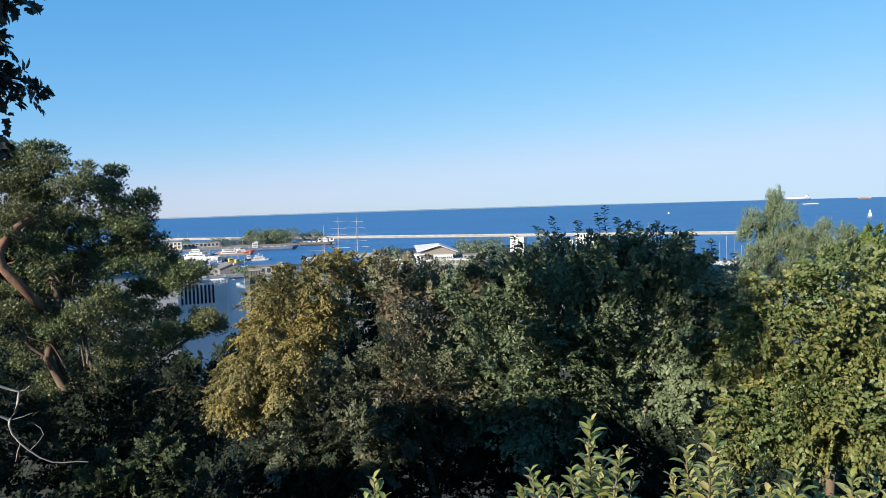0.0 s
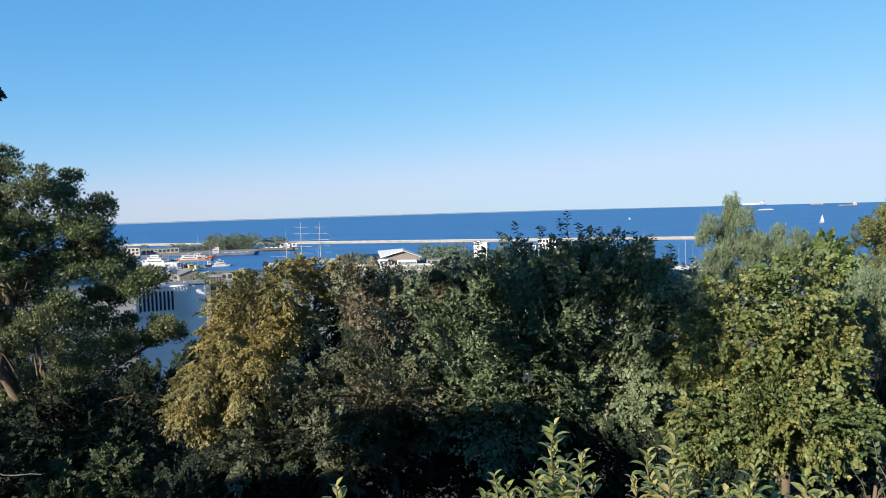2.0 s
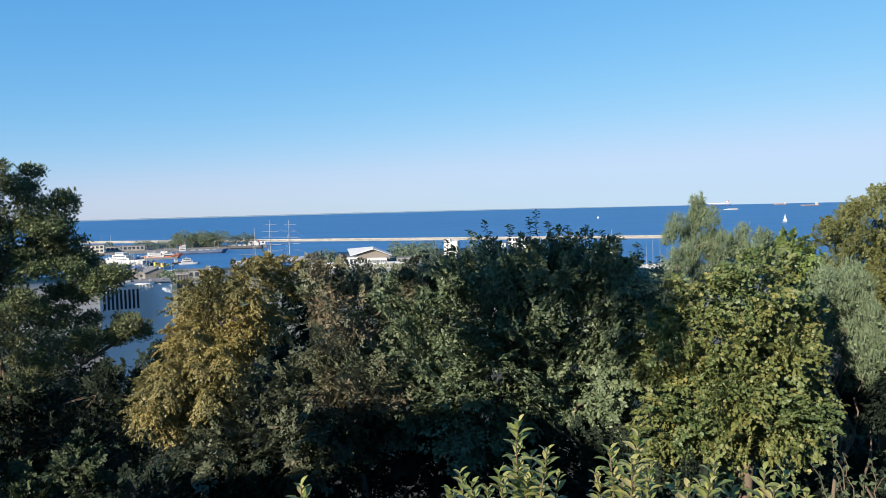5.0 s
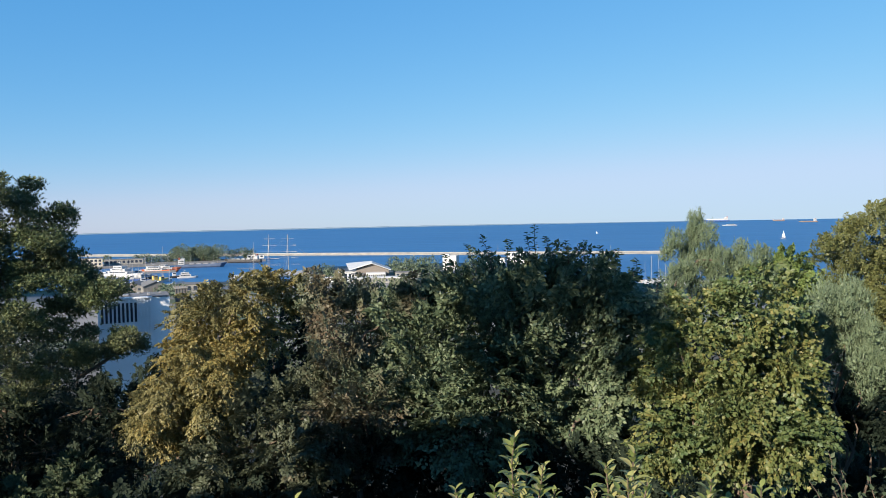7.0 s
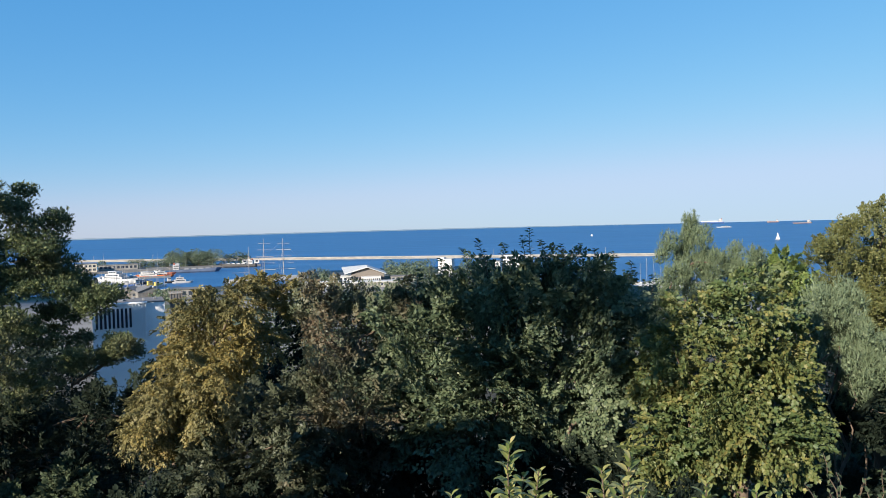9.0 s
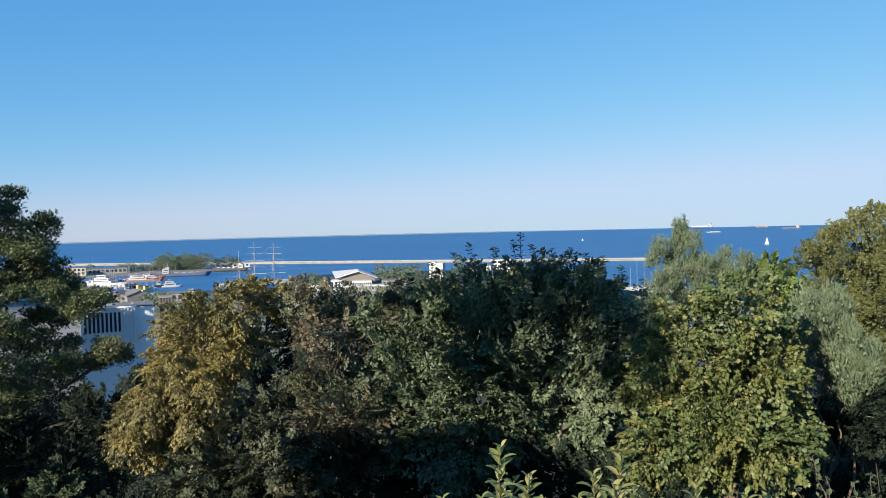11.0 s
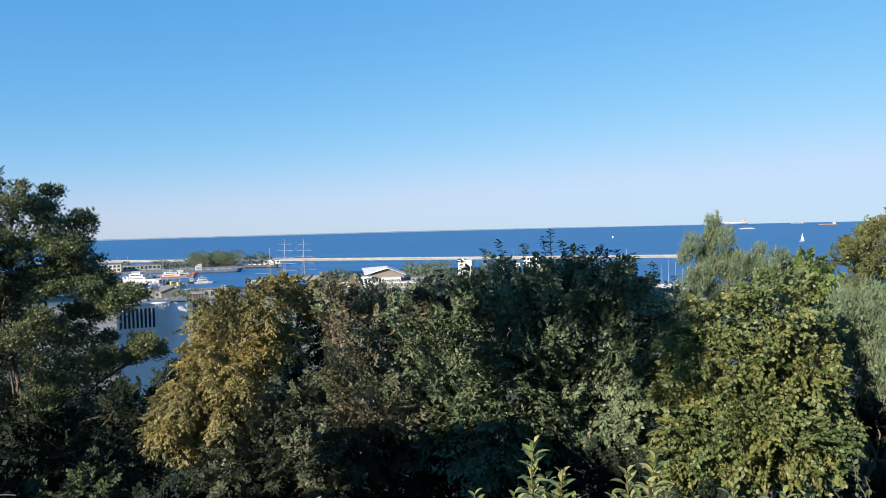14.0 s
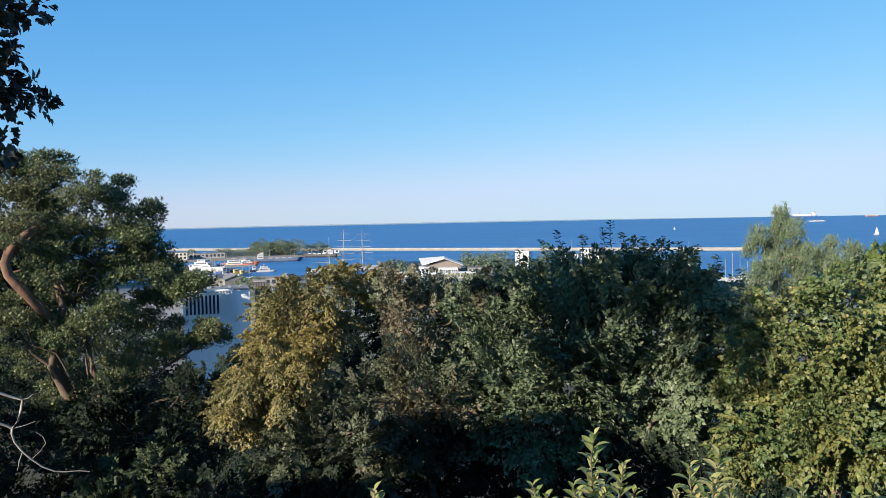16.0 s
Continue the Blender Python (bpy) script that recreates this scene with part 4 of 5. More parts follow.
# unseen tree added beside the viewer, to shade the slope below the old pine
def shade_tree():
    b = np.array([-21.6, 11.5, 0.0])
    b[2] = ground_z(b[0], b[1]) - 0.1
    t = thing("broadleaf_tree", b, "unseen broadleaf tree added to shade below the old pine", "tree")
    h = 43.3 - b[2]
    put("trunk", tubes("trunk", [(bend((0, 0, 0), (0, 0, h), 0, 0.08, 9), np.linspace(0.2, 0.06, 9))], M_bark, 8), t)
    lobes = [(0.743 * o, -0.669 * o, h + dz, q) for o, dz, q in ((-3.2, -0.2, 1.2), (-1.6, 0.2, 1.4), (0, 0.1, 1.4), (1.5, 0.2, 1.0), (-2.4, -1.6, 1.3), (-0.6, -1.7, 1.4), (1.2, -1.6, 1.0))]
    for l in lobes:
        put("limb", tubes("limb", [(bend((0, 0, h * 0.6), l[:3], 0.05, 0.2), np.linspace(0.07, 0.012, 7))], M_bark, 5), t)
    tagged(put("crown", leafy("crown", lobes, L_shaded, leaf=0.34, twigs=4, per_twig=9, twig_len=0.5, core=9), t), kind="stuff")


shade_tree()

# trees on the lower slope, below the office block
for i, (az, r, rise, spread) in enumerate(((-13.0, 70, -10.0, 3.2), (-15.4, 62, -11.6, 3.2), (-17.6, 74, -11.0, 3.4), (-19.8, 66, -11.4, 3.2), (-21.9, 82, -7.2, 3.4), (-23.6, 78, -6.0, 3.8), (-26.0, 74, -6.2, 3.8), (-29, 80, -6.0, 4.0), (-33, 76, -7.0, 4.0),
                                        (-8.2, 76, -5.6, 3.2), (-5.4, 82, -5.4, 3.4), (-3.0, 78, -5.2, 3.2), (-0.6, 84, -5.3, 3.4), (1.6, 80, -4.9, 3.2), (3.4, 110, -4.3, 4.2), (5.0, 104, -4.5, 4.0), (30.5, 50, -12.0, 3.0), (34.0, 54, -11.0, 3.0), (26.5, 46, -8.0, 3.2), (29.2, 46, -8.4, 3.0), (24.8, 44, -8.2, 2.6), (21.5, 60, -10.0, 3.2), (21.9, 40, -6.6, 2.4), (23.4, 38, -6.8, 2.2), (19.6, 42, -7.6, 2.4), (33.0, 36, -12.5, 2.4), (36.5, 38, -13.0, 2.6))):
    p = bearing(az, r, rise)
    g = ground_z(p[0], p[1]) - 0.2
    h = p[2] - g
    t = thing("broadleaf_tree", (p[0], p[1], g), "dark green broadleaf tree on the lower slope", "tree", "trees on the lower slope")
    put("trunk", tubes("trunk", [(bend((0, 0, 0), (0, 0, h * 0.75), 0, 0.08, 7), np.linspace(0.3, 0.08, 7))], M_bark, 7), t)
    lobes = [(spread * 0.5 * math.sin(k * 2.4 + i), spread * 0.5 * math.cos(k * 2.4 + i), h - spread * 0.45 - k * h * 0.09, spread * (0.45 + 0.06 * (k % 3))) for k in range(8)]
    # crowns left of -10 degrees take the leaf colour darkened for shade
    tagged(put("crown", leafy("crown", lobes, L_under if az > -10 else L_shaded, leaf=0.3, twigs=2.0, per_twig=9, twig_len=0.8, core=0.9), t), kind="stuff")


# ---- the shrub just below the brow ----
def leaf_mesh():
    """One stiff oval leaf, folded along its midrib, 1 long."""
    st = [(0.0, 0.02, 0.0), (0.15, 0.13, 0.02), (0.4, 0.24, 0.05), (0.65, 0.22, 0.04), (0.85, 0.12, 0.0), (1.0, 0.0, -0.06)]
    v, f = [], []
    for x, w, z in st:
        v += [(x, -w, z + w * 0.35), (x, 0, z), (x, w, z + w * 0.35)]
    for i in range(len(st) - 1):
        for j in range(2):
            f.append((i * 3 + j, i * 3 + j + 1, i * 3 + j + 4, i * 3 + j + 3))
    return mesh_of("leaf", v, f, L_leaf, True)


LEAF = leaf_mesh()


def shrub(shoots, r, label):
    """A shrub of upright shoots; every leaf in sight is a part of its own."""
    mid = sum(s[0] for s in shoots) / len(shoots)
    b = flat(mid, r)
    b[2] = ground_z(b[0], b[1]) - 0.05
    t = thing("laurel_shrub", b, label, "shrub", "shrubs along the brow")
    for az, rise, lean, n in shoots:
        rr = r + 0.25 * math.sin(az * 3.1)
        tip = bearing(az, rr, rise) - b
        foot = np.array([tip[0] * 0.75, tip[1] * 0.6, 0.0])
        run = bend(foot, tip, 0, 0.07, 8)
        run[:, 0] += lean * np.linspace(0, 1, 8) ** 2 - lean
        put("stem", tubes("stem", [(run, np.linspace(0.009, 0.0025, 8))], M_bark, 6), t)
        total = np.linalg.norm(tip - foot)
        turn = rng.random() * 6.28
        for i in range(int(n * 1.7)):
            s = 1.0 - i * 0.015 / total
            if s < 0.1:
                break
            q = np.array([np.interp(s, np.linspace(0, 1, 8), run[:, c]) for c in range(3)])
            turn += 2.4 + rng.normal(0, 0.25)
            up = 0.85 if i < 4 else 0.55
            d = Vector((math.cos(turn), math.sin(turn), up + rng.normal(0, 0.18))).normalized()
            side = d.cross(Vector((0, 0, 1))).normalized()
            nor = side.cross(d)
            size = (0.045 + 0.04 * min(1, i / 6)) * (0.85 + 0.35 * rng.random())
            m = Matrix((d, -side, nor)).transposed().to_4x4()
            ob = new("leaf", LEAF)
            ob.parent = t
            ob.matrix_basis = Matrix.Translation(Vector(q)) @ m @ Matrix.Diagonal((size, size, size, 1))
    return t


shrub([(11.3, -17.0, 0.02, 20), (10.6, -19.6, -0.03, 8), (12.2, -19.4, 0.02, 10), (13.5, -19.0, 0.04, 13), (9.6, -20.8, -0.03, 8), (12.8, -20.6, 0.02, 9), (11.0, -20.6, 0.0, 10), (11.9, -21.2, 0.01, 9), (14.3, -20.8, 0.02, 8)], 3.4, "pale green laurel shrub with upright leafy shoots")
shrub([(18.3, -18.8, -0.02, 14), (20.5, -17.7, 0.02, 18), (19.4, -20.4, 0.0, 10), (21.5, -19.8, 0.03, 12), (17.2, -20.6, -0.03, 9), (20.0, -19.6, 0.0, 10), (20.9, -20.8, 0.01, 9), (18.4, -21.0, 0.0, 8)], 3.4, "pale green laurel shrub with yellowing tips")
shrub([(23.2, -20.6, 0.0, 9), (26.1, -19.2, 0.02, 13), (25.0, -20.9, -0.02, 8), (27.3, -20.4, 0.02, 9), (25.8, -20.6, 0.01, 9), (24.2, -21.0, 0.0, 8)], 3.4, "low pale green laurel shrub")
shrub([(29.5, -19.4, 0.0, 12), (30.9, -19.5, 0.02, 12), (32.3, -20.6, 0.02, 8), (28.6, -20.9, 0, 8), (30.2, -20.6, 0.0, 9), (31.6, -20.4, 0.02, 9)], 3.4, "low pale green laurel shrub")
shrub([(6.4, -20.8, -0.02, 12), (7.4, -21.6, 0.02, 8), (5.6, -22.0, -0.02, 7), (8.6, -21.8, 0.0, 7)], 3.4, "low pale green laurel shrub")
shrub([(-6.3, -21.0, 0.01, 9), (-5.4, -22.2, 0.02, 6), (-7.0, -22.4, 0.0, 6)], 3.4, "thin laurel shrub with a few shoots")


def sprigs():
    b = flat(35, 6.0)
    b[2] = ground_z(b[0], b[1]) - 0.05
    t = thing("briar", b, "thin briar with small dark leaves", "shrub")
    pos, along, nor = [], [], []
    for az, rise in [(33.6, -16.4), (34.4, -17.6), (36.2, -17.8), (32.4, -18.6), (37.2, -17.0), (34.0, -19.0), (35.6, -18.8)]:
        tip = bearing(az, 6.0, rise) - b
        run = bend((tip[0] * 0.5 + 0.15, tip[1] * 0.5, 0), tip, 0.05, 0.12, 9)
        put("stem", tubes("stem", [(run, np.linspace(0.008, 0.002, 9))], M_bark, 5), t)
        for s in np.linspace(0.45, 1, 26):
            q = np.array([np.interp(s, np.linspace(0, 1, 9), run[:, c]) for c in range(3)])
            pos.append(q)
            along.append(unit(rng.normal(size=3) + np.array([0, 0, 0.3])))
            nor.append(unit(rng.normal(0, 0.5, 3) + np.array([0, 0, 1])))
    tagged(put("crown", scatter("crown", LEAF_OVAL, np.array(pos), np.array(along), np.array(nor), 0.05 * (0.7 + 0.5 * rng.random(len(pos))), L_under), t), kind="stuff")


sprigs()


# ---- unseen houses added beside the viewer, to cast the shadows on the slope ----
def shadow_house(x0, x1, y0, y1, eaves, label):
    """An unseen rendered house that casts shade, with a flat roof slab, its plan given by two corners."""
    cx, cy = (x0 + x1) / 2, (y0 + y1) / 2
    t = thing("house", (cx, cy, ground_z(cx, cy) - 0.3), label, "house", "houses beside the viewpoint")
    w, d, top = (x1 - x0) / 2, (y1 - y0) / 2, eaves - t.location.z
    part("wall", box(-w, w, -d, d, 0, top - 0.3), M_cream, t)
    part("roof", box(-w - 0.1, w + 0.1, -d - 0.1, d, top - 0.3, top, 0.05), M_roof, t)


shadow_house(-22.6, -17.9, -11.0, -2.5, 52.0, "tall unseen house added to shadow the slope")
shadow_house(-27.0, -22.8, -9.0, -2.5, 50.2, "lower unseen house added to shadow the slope")


# ---- harbour ----
def facing(az):
    """Turn for a thing whose front (its -y) looks back to the viewer."""
    return -az


def panes(parent, x0, x1, z0, z1, cols, rows, y, gap=0.35, mat=None):
    """A row of recessed windows on a front at y; every pane is its own part, on one shared mesh."""
    w, h = (x1 - x0) / cols, (z1 - z0) / rows
    bm = box(-w * (1 - gap) / 2, w * (1 - gap) / 2, -0.06, 0.06, -h * (1 - gap) / 2, h * (1 - gap) / 2)
    me = bpy.data.meshes.new("window")
    bm.to_mesh(me)
    bm.free()
    me.materials.append(mat or M_glass)
    for c in range(cols):
        for r in range(rows):
            put("window", me, parent, "", (x0 + (c + 0.5) * w, y, z0 + (r + 0.5) * h))


def finned_building():
    """White block: a front of upright fins with tall slot windows between, and a blank end bay."""
    p = flat(-18.0, 150)
    g = ground_z(p[0], p[1]) - 0.5
    t = thing("office_building", (p[0], p[1], g), "white rendered office block with upright fins", "building", turn=18.0)
    top = 31.35 - g
    w0, w1, d = -6.4, 6.4, 10.0
    part("wall", box(w0, 3.2, 0, d, 0, top - 0.25), M_officeshade, t)
    part("wall", box(3.2, w1, 0.5, d, 0, top - 0.25), M_officeshade, t, "blank white end bay")
    part("roof", box(w0 + 0.02, w1 - 0.02, 0.5, d - 0.02, top - 0.25, top, 0.03), M_roof, t, "dark roof felt")
    part("roof_edge", box(w0 - 0.1, 3.25, -0.42, 0.5, top - 0.25, top + 0.05, 0.03), M_officeshade, t)
    wm = bpy.data.meshes.new("window")
    bm = box(-0.2, 0.2, -0.1, 0.1, 0, 3.7)
    bm.to_mesh(wm)
    bm.free()
    wm.materials.append(M_glass)
    fm = bpy.data.meshes.new("fin")
    bm = box(-0.09, 0.09, -0.4, 0.0, 0, 6.5)
    bm.to_mesh(fm)
    bm.free()
    fm.materials.append(M_officeshade)
    x = w0 + 0.4
    for i in range(9):
        put("window", wm, t, "", (x + 0.365, -0.06, top - 4.7))
        put("fin", fm, t, "", (x, -0.003, top - 6.8))
        x += 0.73
    for i in range(5):
        put("fin", fm, t, "", (x + i * 0.58, -0.003, top - 6.8))
    # rooftop clutter
    part("roof_light", prism([(-5.5, 4), (-1.0, 4), (-1.0, 6), (-5.5, 6)], top, top + 0.25), M_steel, t)
    for vx, vy, vh in ((2.4, 3.0, 0.5), (4.6, 5.5, 0.4), (0.6, 7.0, 0.35)):
        part("vent", box(vx, vx + 0.5, vy, vy + 0.5, top, top + vh, 0.05), M_steel, t)


finned_building()


def block(name, az, r, width, depth, height, mat, label, cols=6, rows=1, base=2.4, turn=0.0, roof=None, gap=0.4):
    p = flat(az, r, base)
    t = thing(name, p, label, "building", turn=facing(az) + turn)
    part("wall", box(-width / 2, width / 2, 0, depth, 0, height - 0.4), mat, t)
    part("roof", box(-width / 2 - 0.3, width / 2 + 0.3, -0.3, depth + 0.3, height - 0.4, height, 0.05), roof or M_roof, t)
    if cols:
        panes(t, -width / 2 + 0.5, width / 2 - 0.5, 0.8, height - 0.7, cols, rows, -0.02, gap)
    return t


def museum():
    """Exhibition hall: steep white roof blade on one side, brown gable under a low roof, glazed base."""
    r = 545
    p = flat(-0.7, r, 2.2)
    t = thing("exhibition_hall", p, "harbour exhibition hall with a white sloping roof and brown gable", "building", turn=facing(-0.7))
    k = r / 1279.0
    # gable body
    bm = bmesh.new()
    prof = [(-22 * k, 0.0), (-22 * k, 5.6), (6 * k, 10.4), (36 * k, 5.6), (36 * k, 0.0)]
    fr = [bm.verts.new((x, 0, z)) for x, z in prof]
    bk = [bm.verts.new((x, 26, z)) for x, z in prof]
    bm.faces.new(fr)
    bm.faces.new(bk[::-1])
    for i in range(len(prof)):
        j = (i + 1) % len(prof)
        bm.faces.new((fr[j], fr[i], bk[i], bk[j]))
    bmesh.ops.recalc_face_normals(bm, faces=bm.faces)
    part("gable", bm, M_brownclad, t, "brown clad gable")
    for pts, mat, nm in (([(-33 * k, 6.2, -2), (7 * k, 10.8, -2.5), (7 * k, 10.8, 27), (-40 * k, 9.6, 27)], M_white, "roof"),
                         ([(7 * k, 10.8, -2.5), (40 * k, 5.4, -1.5), (40 * k, 5.4, 27), (7 * k, 10.8, 27)], M_white, "roof")):
        bm = bmesh.new()
        lo = [bm.verts.new((x, y, z)) for x, z, y in pts]
        hi = [bm.verts.new((x, y, z + 0.5)) for x, z, y in pts]
        bm.faces.new(lo)
        bm.faces.new(hi)
        for i in range(4):
            j = (i + 1) % 4
            bm.faces.new((lo[i], lo[j], hi[j], hi[i]))
        bmesh.ops.recalc_face_normals(bm, faces=bm.faces)
        part(nm, bm, mat, t, "white sheet roof")
    part("annex", box(-4 * k, 30 * k, -9, -0.1, 0, 4.4, 0.05), M_white, t, "white rendered annex")
    panes(t, -3 * k, 29 * k, 1.0, 3.4, 9, 1, -9.02)
    part("canopy", box(-30 * k, -6 * k, -7, -0.1, 3.4, 3.9, 0.05), M_roof, t)
    for x in (-29, -24, -19, -14, -9):
        part("column", box(x * k - 0.15, x * k + 0.15, -6.8, -6.5, 0, 3.4), M_white, t)


museum()
block("pavilion", 0.1, 492, 40, 12, 4.0, M_concrete, "long low white pavilion with a row of windows", 18, 1, roof=M_white)
block("pavilion", -4.1, 512, 36, 9, 3.4, M_white, "long white pavilion by the quay", 10, 1, roof=M_white)
block("pavilion", -2.3, 545, 14, 8, 4.8, M_white, "small white pavilion beside the trees", 4, 1, roof=M_white)
block("pavilion", 2.6, 540, 22, 10, 3.8, M_concrete, "low grey pavilion with a flat roof", 7, 1)
tower = block("tower_building", 5.75, 600, 11.5, 12, 12.4, M_white, "white harbour building with a stepped top", 4, 5, roof=M_white, gap=0.78, turn=-12)
part("plant_room", box(-5.6, -1.0, 2, 8, 12.4, 13.6, 0.05), M_white, tower)
block("apartment_building", 9.3, 560, 16, 12, 12.0, M_white, "white apartment block seen between leaves", 5, 3, turn=-8)
block("apartment_building", 11.0, 585, 14, 12, 15.5, M_white, "pale apartment block seen between leaves", 5, 4, turn=-8)
block("warehouse", -20.7, 858, 21, 16, 9.0, M_cream, "cream painted two-storey warehouse on the mole", 5, 2, 2.2)
block("warehouse", -18.6, 880, 40, 14, 6.0, M_concrete, "long grey shed on the mole", 9, 1, 2.2)
block("warehouse", -24.0, 870, 44, 16, 8.0, M_roof, "dark roofed shed on the mole", 8, 1, 2.2)
block("shed", -9.3, 905, 20, 10, 5.0, M_white, "small white shed at the end of the mole", 4, 1, 2.2)


def gabled_shed(az, r, width, depth, eaves, ridge, roof_mat, label, turn=0.0):
    """A harbour shed: stone walls, two roof slopes with an overhang, a ridge board and a wide door."""
    t = thing("boathouse", flat(az, r, 2.4), label, "shed", "sheds on the quay", turn=facing(az) + turn)
    w = width / 2
    bm = bmesh.new()
    prof = [(-w, 0.0), (-w, eaves), (0.0, ridge), (w, eaves), (w, 0.0)]
    fr, bk = [bm.verts.new((x, 0, z)) for x, z in prof], [bm.verts.new((x, depth, z)) for x, z in prof]
    bm.faces.new(fr)
    bm.faces.new(bk[::-1])
    for i in range(5):
        j = (i + 1) % 5
        bm.faces.new((fr[j], fr[i], bk[i], bk[j]))
    bmesh.ops.recalc_face_normals(bm, faces=bm.faces)
    part("wall", bm, M_stone, t)
    k = (ridge - eaves) / w
    for s in (-1, 1):
        bm = bmesh.new()
        pts = [(0, ridge + 0.05), (s * (w + 0.5), eaves - 0.5 * k + 0.05), (s * (w + 0.5), eaves - 0.5 * k + 0.3), (0, ridge + 0.35)]
        a, b = [bm.verts.new((x, -0.5, z)) for x, z in pts], [bm.verts.new((x, depth + 0.5, z)) for x, z in pts]
        bm.faces.new(a)
        bm.faces.new(b[::-1])
        for i in range(4):
            j = (i + 1) % 4
            bm.faces.new((a[j], a[i], b[i], b[j]))
        bmesh.ops.recalc_face_normals(bm, faces=bm.faces)
        part("roof", bm, roof_mat, t)
    part("door", box(-w * 0.35, w * 0.35, -0.08, 0.05, 0, eaves * 0.8), M_brownclad, t)
    part("window", box(w * 0.5, w * 0.8, -0.06, 0.05, eaves * 0.4, eaves * 0.8), M_glass, t)


gabled_shed(-19.9, 505, 15, 22, 3.0, 5.0, M_roof, "low dark boathouse with a felt roof on the quay", 20)
gabled_shed(-18.2, 500, 17, 20, 3.6, 6.2, M_roof, "dark boathouse with a felt roof on the quay", -14)
gabled_shed(-16.5, 492, 15, 20, 4.2, 6.8, M_roof, "dark harbour shed with a felt roof on the quay", 12)
gabled_shed(-15.3, 486, 9, 14, 3.8, 6.0, M_steel, "small harbour shed with a grey sheet roof", -25)


def slatted_tower():
    """A narrow stair tower beside the office block, clad in upright slats."""
    p = flat(-14.75, 158)
    g = ground_z(p[0], p[1]) - 0.5
    t = thing("stair_tower", (p[0], p[1], g), "narrow stair tower clad in upright brown slats", "tower", turn=14.75)
    top = 32.3 - g
    part("wall", box(-1.1, 1.1, 0.15, 3.0, 0, top - 0.4), M_roof, t)
    part("roof", box(-1.3, 1.3, -0.1, 3.1, top - 0.4, top - 0.15, 0.03), M_concrete, t)
    me = bpy.data.meshes.new("slat")
    bm = box(-0.11, 0.11, 0, 0.12, 0, top + 0.3)
    bm.to_mesh(me)
    bm.free()
    me.materials.append(M_brownclad)
    for i in range(5):
        put("slat", me, t, "", (-1.1 + i * 0.55, 0, 0))


slatted_tower()
block("boathouse", -14.2, 480, 20, 14, 5.5, M_concrete, "grey harbour shed behind the trees", 5, 1)


def far_tree(az, r, height, spread, label, group, base=2.4, leaf=0.7):
    p = flat(az, r, base)
    t = thing("tree", p, label, "tree", group)
    put("trunk", tubes("trunk", [(bend((0, 0, 0), (0, 0, height * 0.6), 0, 0.1), np.linspace(0.35, 0.15, 7))], M_bark, 6), t)
    lobes = [(rng.normal(0, spread * 0.35), rng.normal(0, spread * 0.3), height * (0.14 + 0.6 * rng.random()), spread * (0.28 + 0.16 * rng.random())) for _ in range(10)]
    lobes.append((0, 0, height - spread * 0.4, spread * 0.42))
    tagged(put("crown", leafy("crown", lobes, L_far, leaf=leaf * 1.3, twigs=0.3, per_twig=6, twig_len=1.3, droop=0.2, core=0.06), t), kind="stuff")


for i, az in enumerate(np.linspace(-14.9, -12.0, 9)):
    far_tree(az, 905 + 12 * math.sin(i * 2.1), 17.5 + 2.5 * math.sin(i * 1.7), 12, "broad green tree in a grove on the mole", "grove on the mole", 2.2)
for az, h in ((-10.9, 12), (-10.2, 15), (-9.7, 13)):
    far_tree(az, 915, h, 9, "green tree at the end of the mole", "trees at the mole's end", 2.2)
for az, r, h, s in ((-3.9, 560, 9.5, 8), (1.4, 590, 13, 9), (2.2, 560, 13, 9), (2.9, 585, 12.5, 9), (3.6, 540, 14, 10), (4.5, 560, 14, 10), (7.4, 590, 12, 9), (-17.6, 905, 9, 8), (-22.6, 890, 12, 9), (-16.2, 905, 8, 7)):
    far_tree(az, r, h, s, "rounded green tree on the harbour front", "harbour front trees")


for az, r, h, s in ((-21.6, 430, 9, 9), (-20.6, 455, 7, 8), (-18.9, 470, 5.5, 7), (-16.0, 470, 6, 7), (-14.9, 455, 7, 8), (-23.2, 900, 11, 10), (-19.6, 912, 8, 9), (-17.0, 912, 9, 9), (-15.6, 908, 8, 8)):
    far_tree(az, r, h, s, "dark green tree among the harbour sheds", "trees among the sheds")


# ---- boats ----
def hull(L, B, H, bow=0.3, sheer=0.25, stern=0.8):
    """A hull along x, bow at +x, deck at H with sheer, bottom below the water."""
    bm = bmesh.new()
    n = 12
    rows = []
    for i in range(n + 1):
        s = i / n
        x = (s - 0.5) * L
        half = B / 2 * (min(1, stern + (1 - stern) * s / 0.3) if s < 0.3 else 1.0 if s < 1 - bow else math.sqrt(max(0.0, 1 - ((s - 1 + bow) / bow) ** 2.2)))
        half = max(half, 0.02)
        z = H * (1 + sheer * max(0, (s - 0.4) / 0.6) ** 2)
        rake = 0.06 * L * max(0, (s - 0.8) / 0.2)
        ring = [(x - rake * 0.5, -half * 0.6, -1.0), (x, -half, H * 0.35), (x + rake, -half, z), (x + rake, half, z), (x, half, H * 0.35), (x - rake * 0.5, half * 0.6, -1.0)]
        rows.append([bm.verts.new(c) for c in ring])
    for i in range(n):
        for j in range(6):
            k = (j + 1) % 6
            bm.faces.new((rows[i][j], rows[i][k], rows[i + 1][k], rows[i + 1][j]))
    bm.faces.new(rows[0])
    bm.faces.new(rows[-1][::-1])
    bmesh.ops.recalc_face_normals(bm, faces=bm.faces)
    return bm


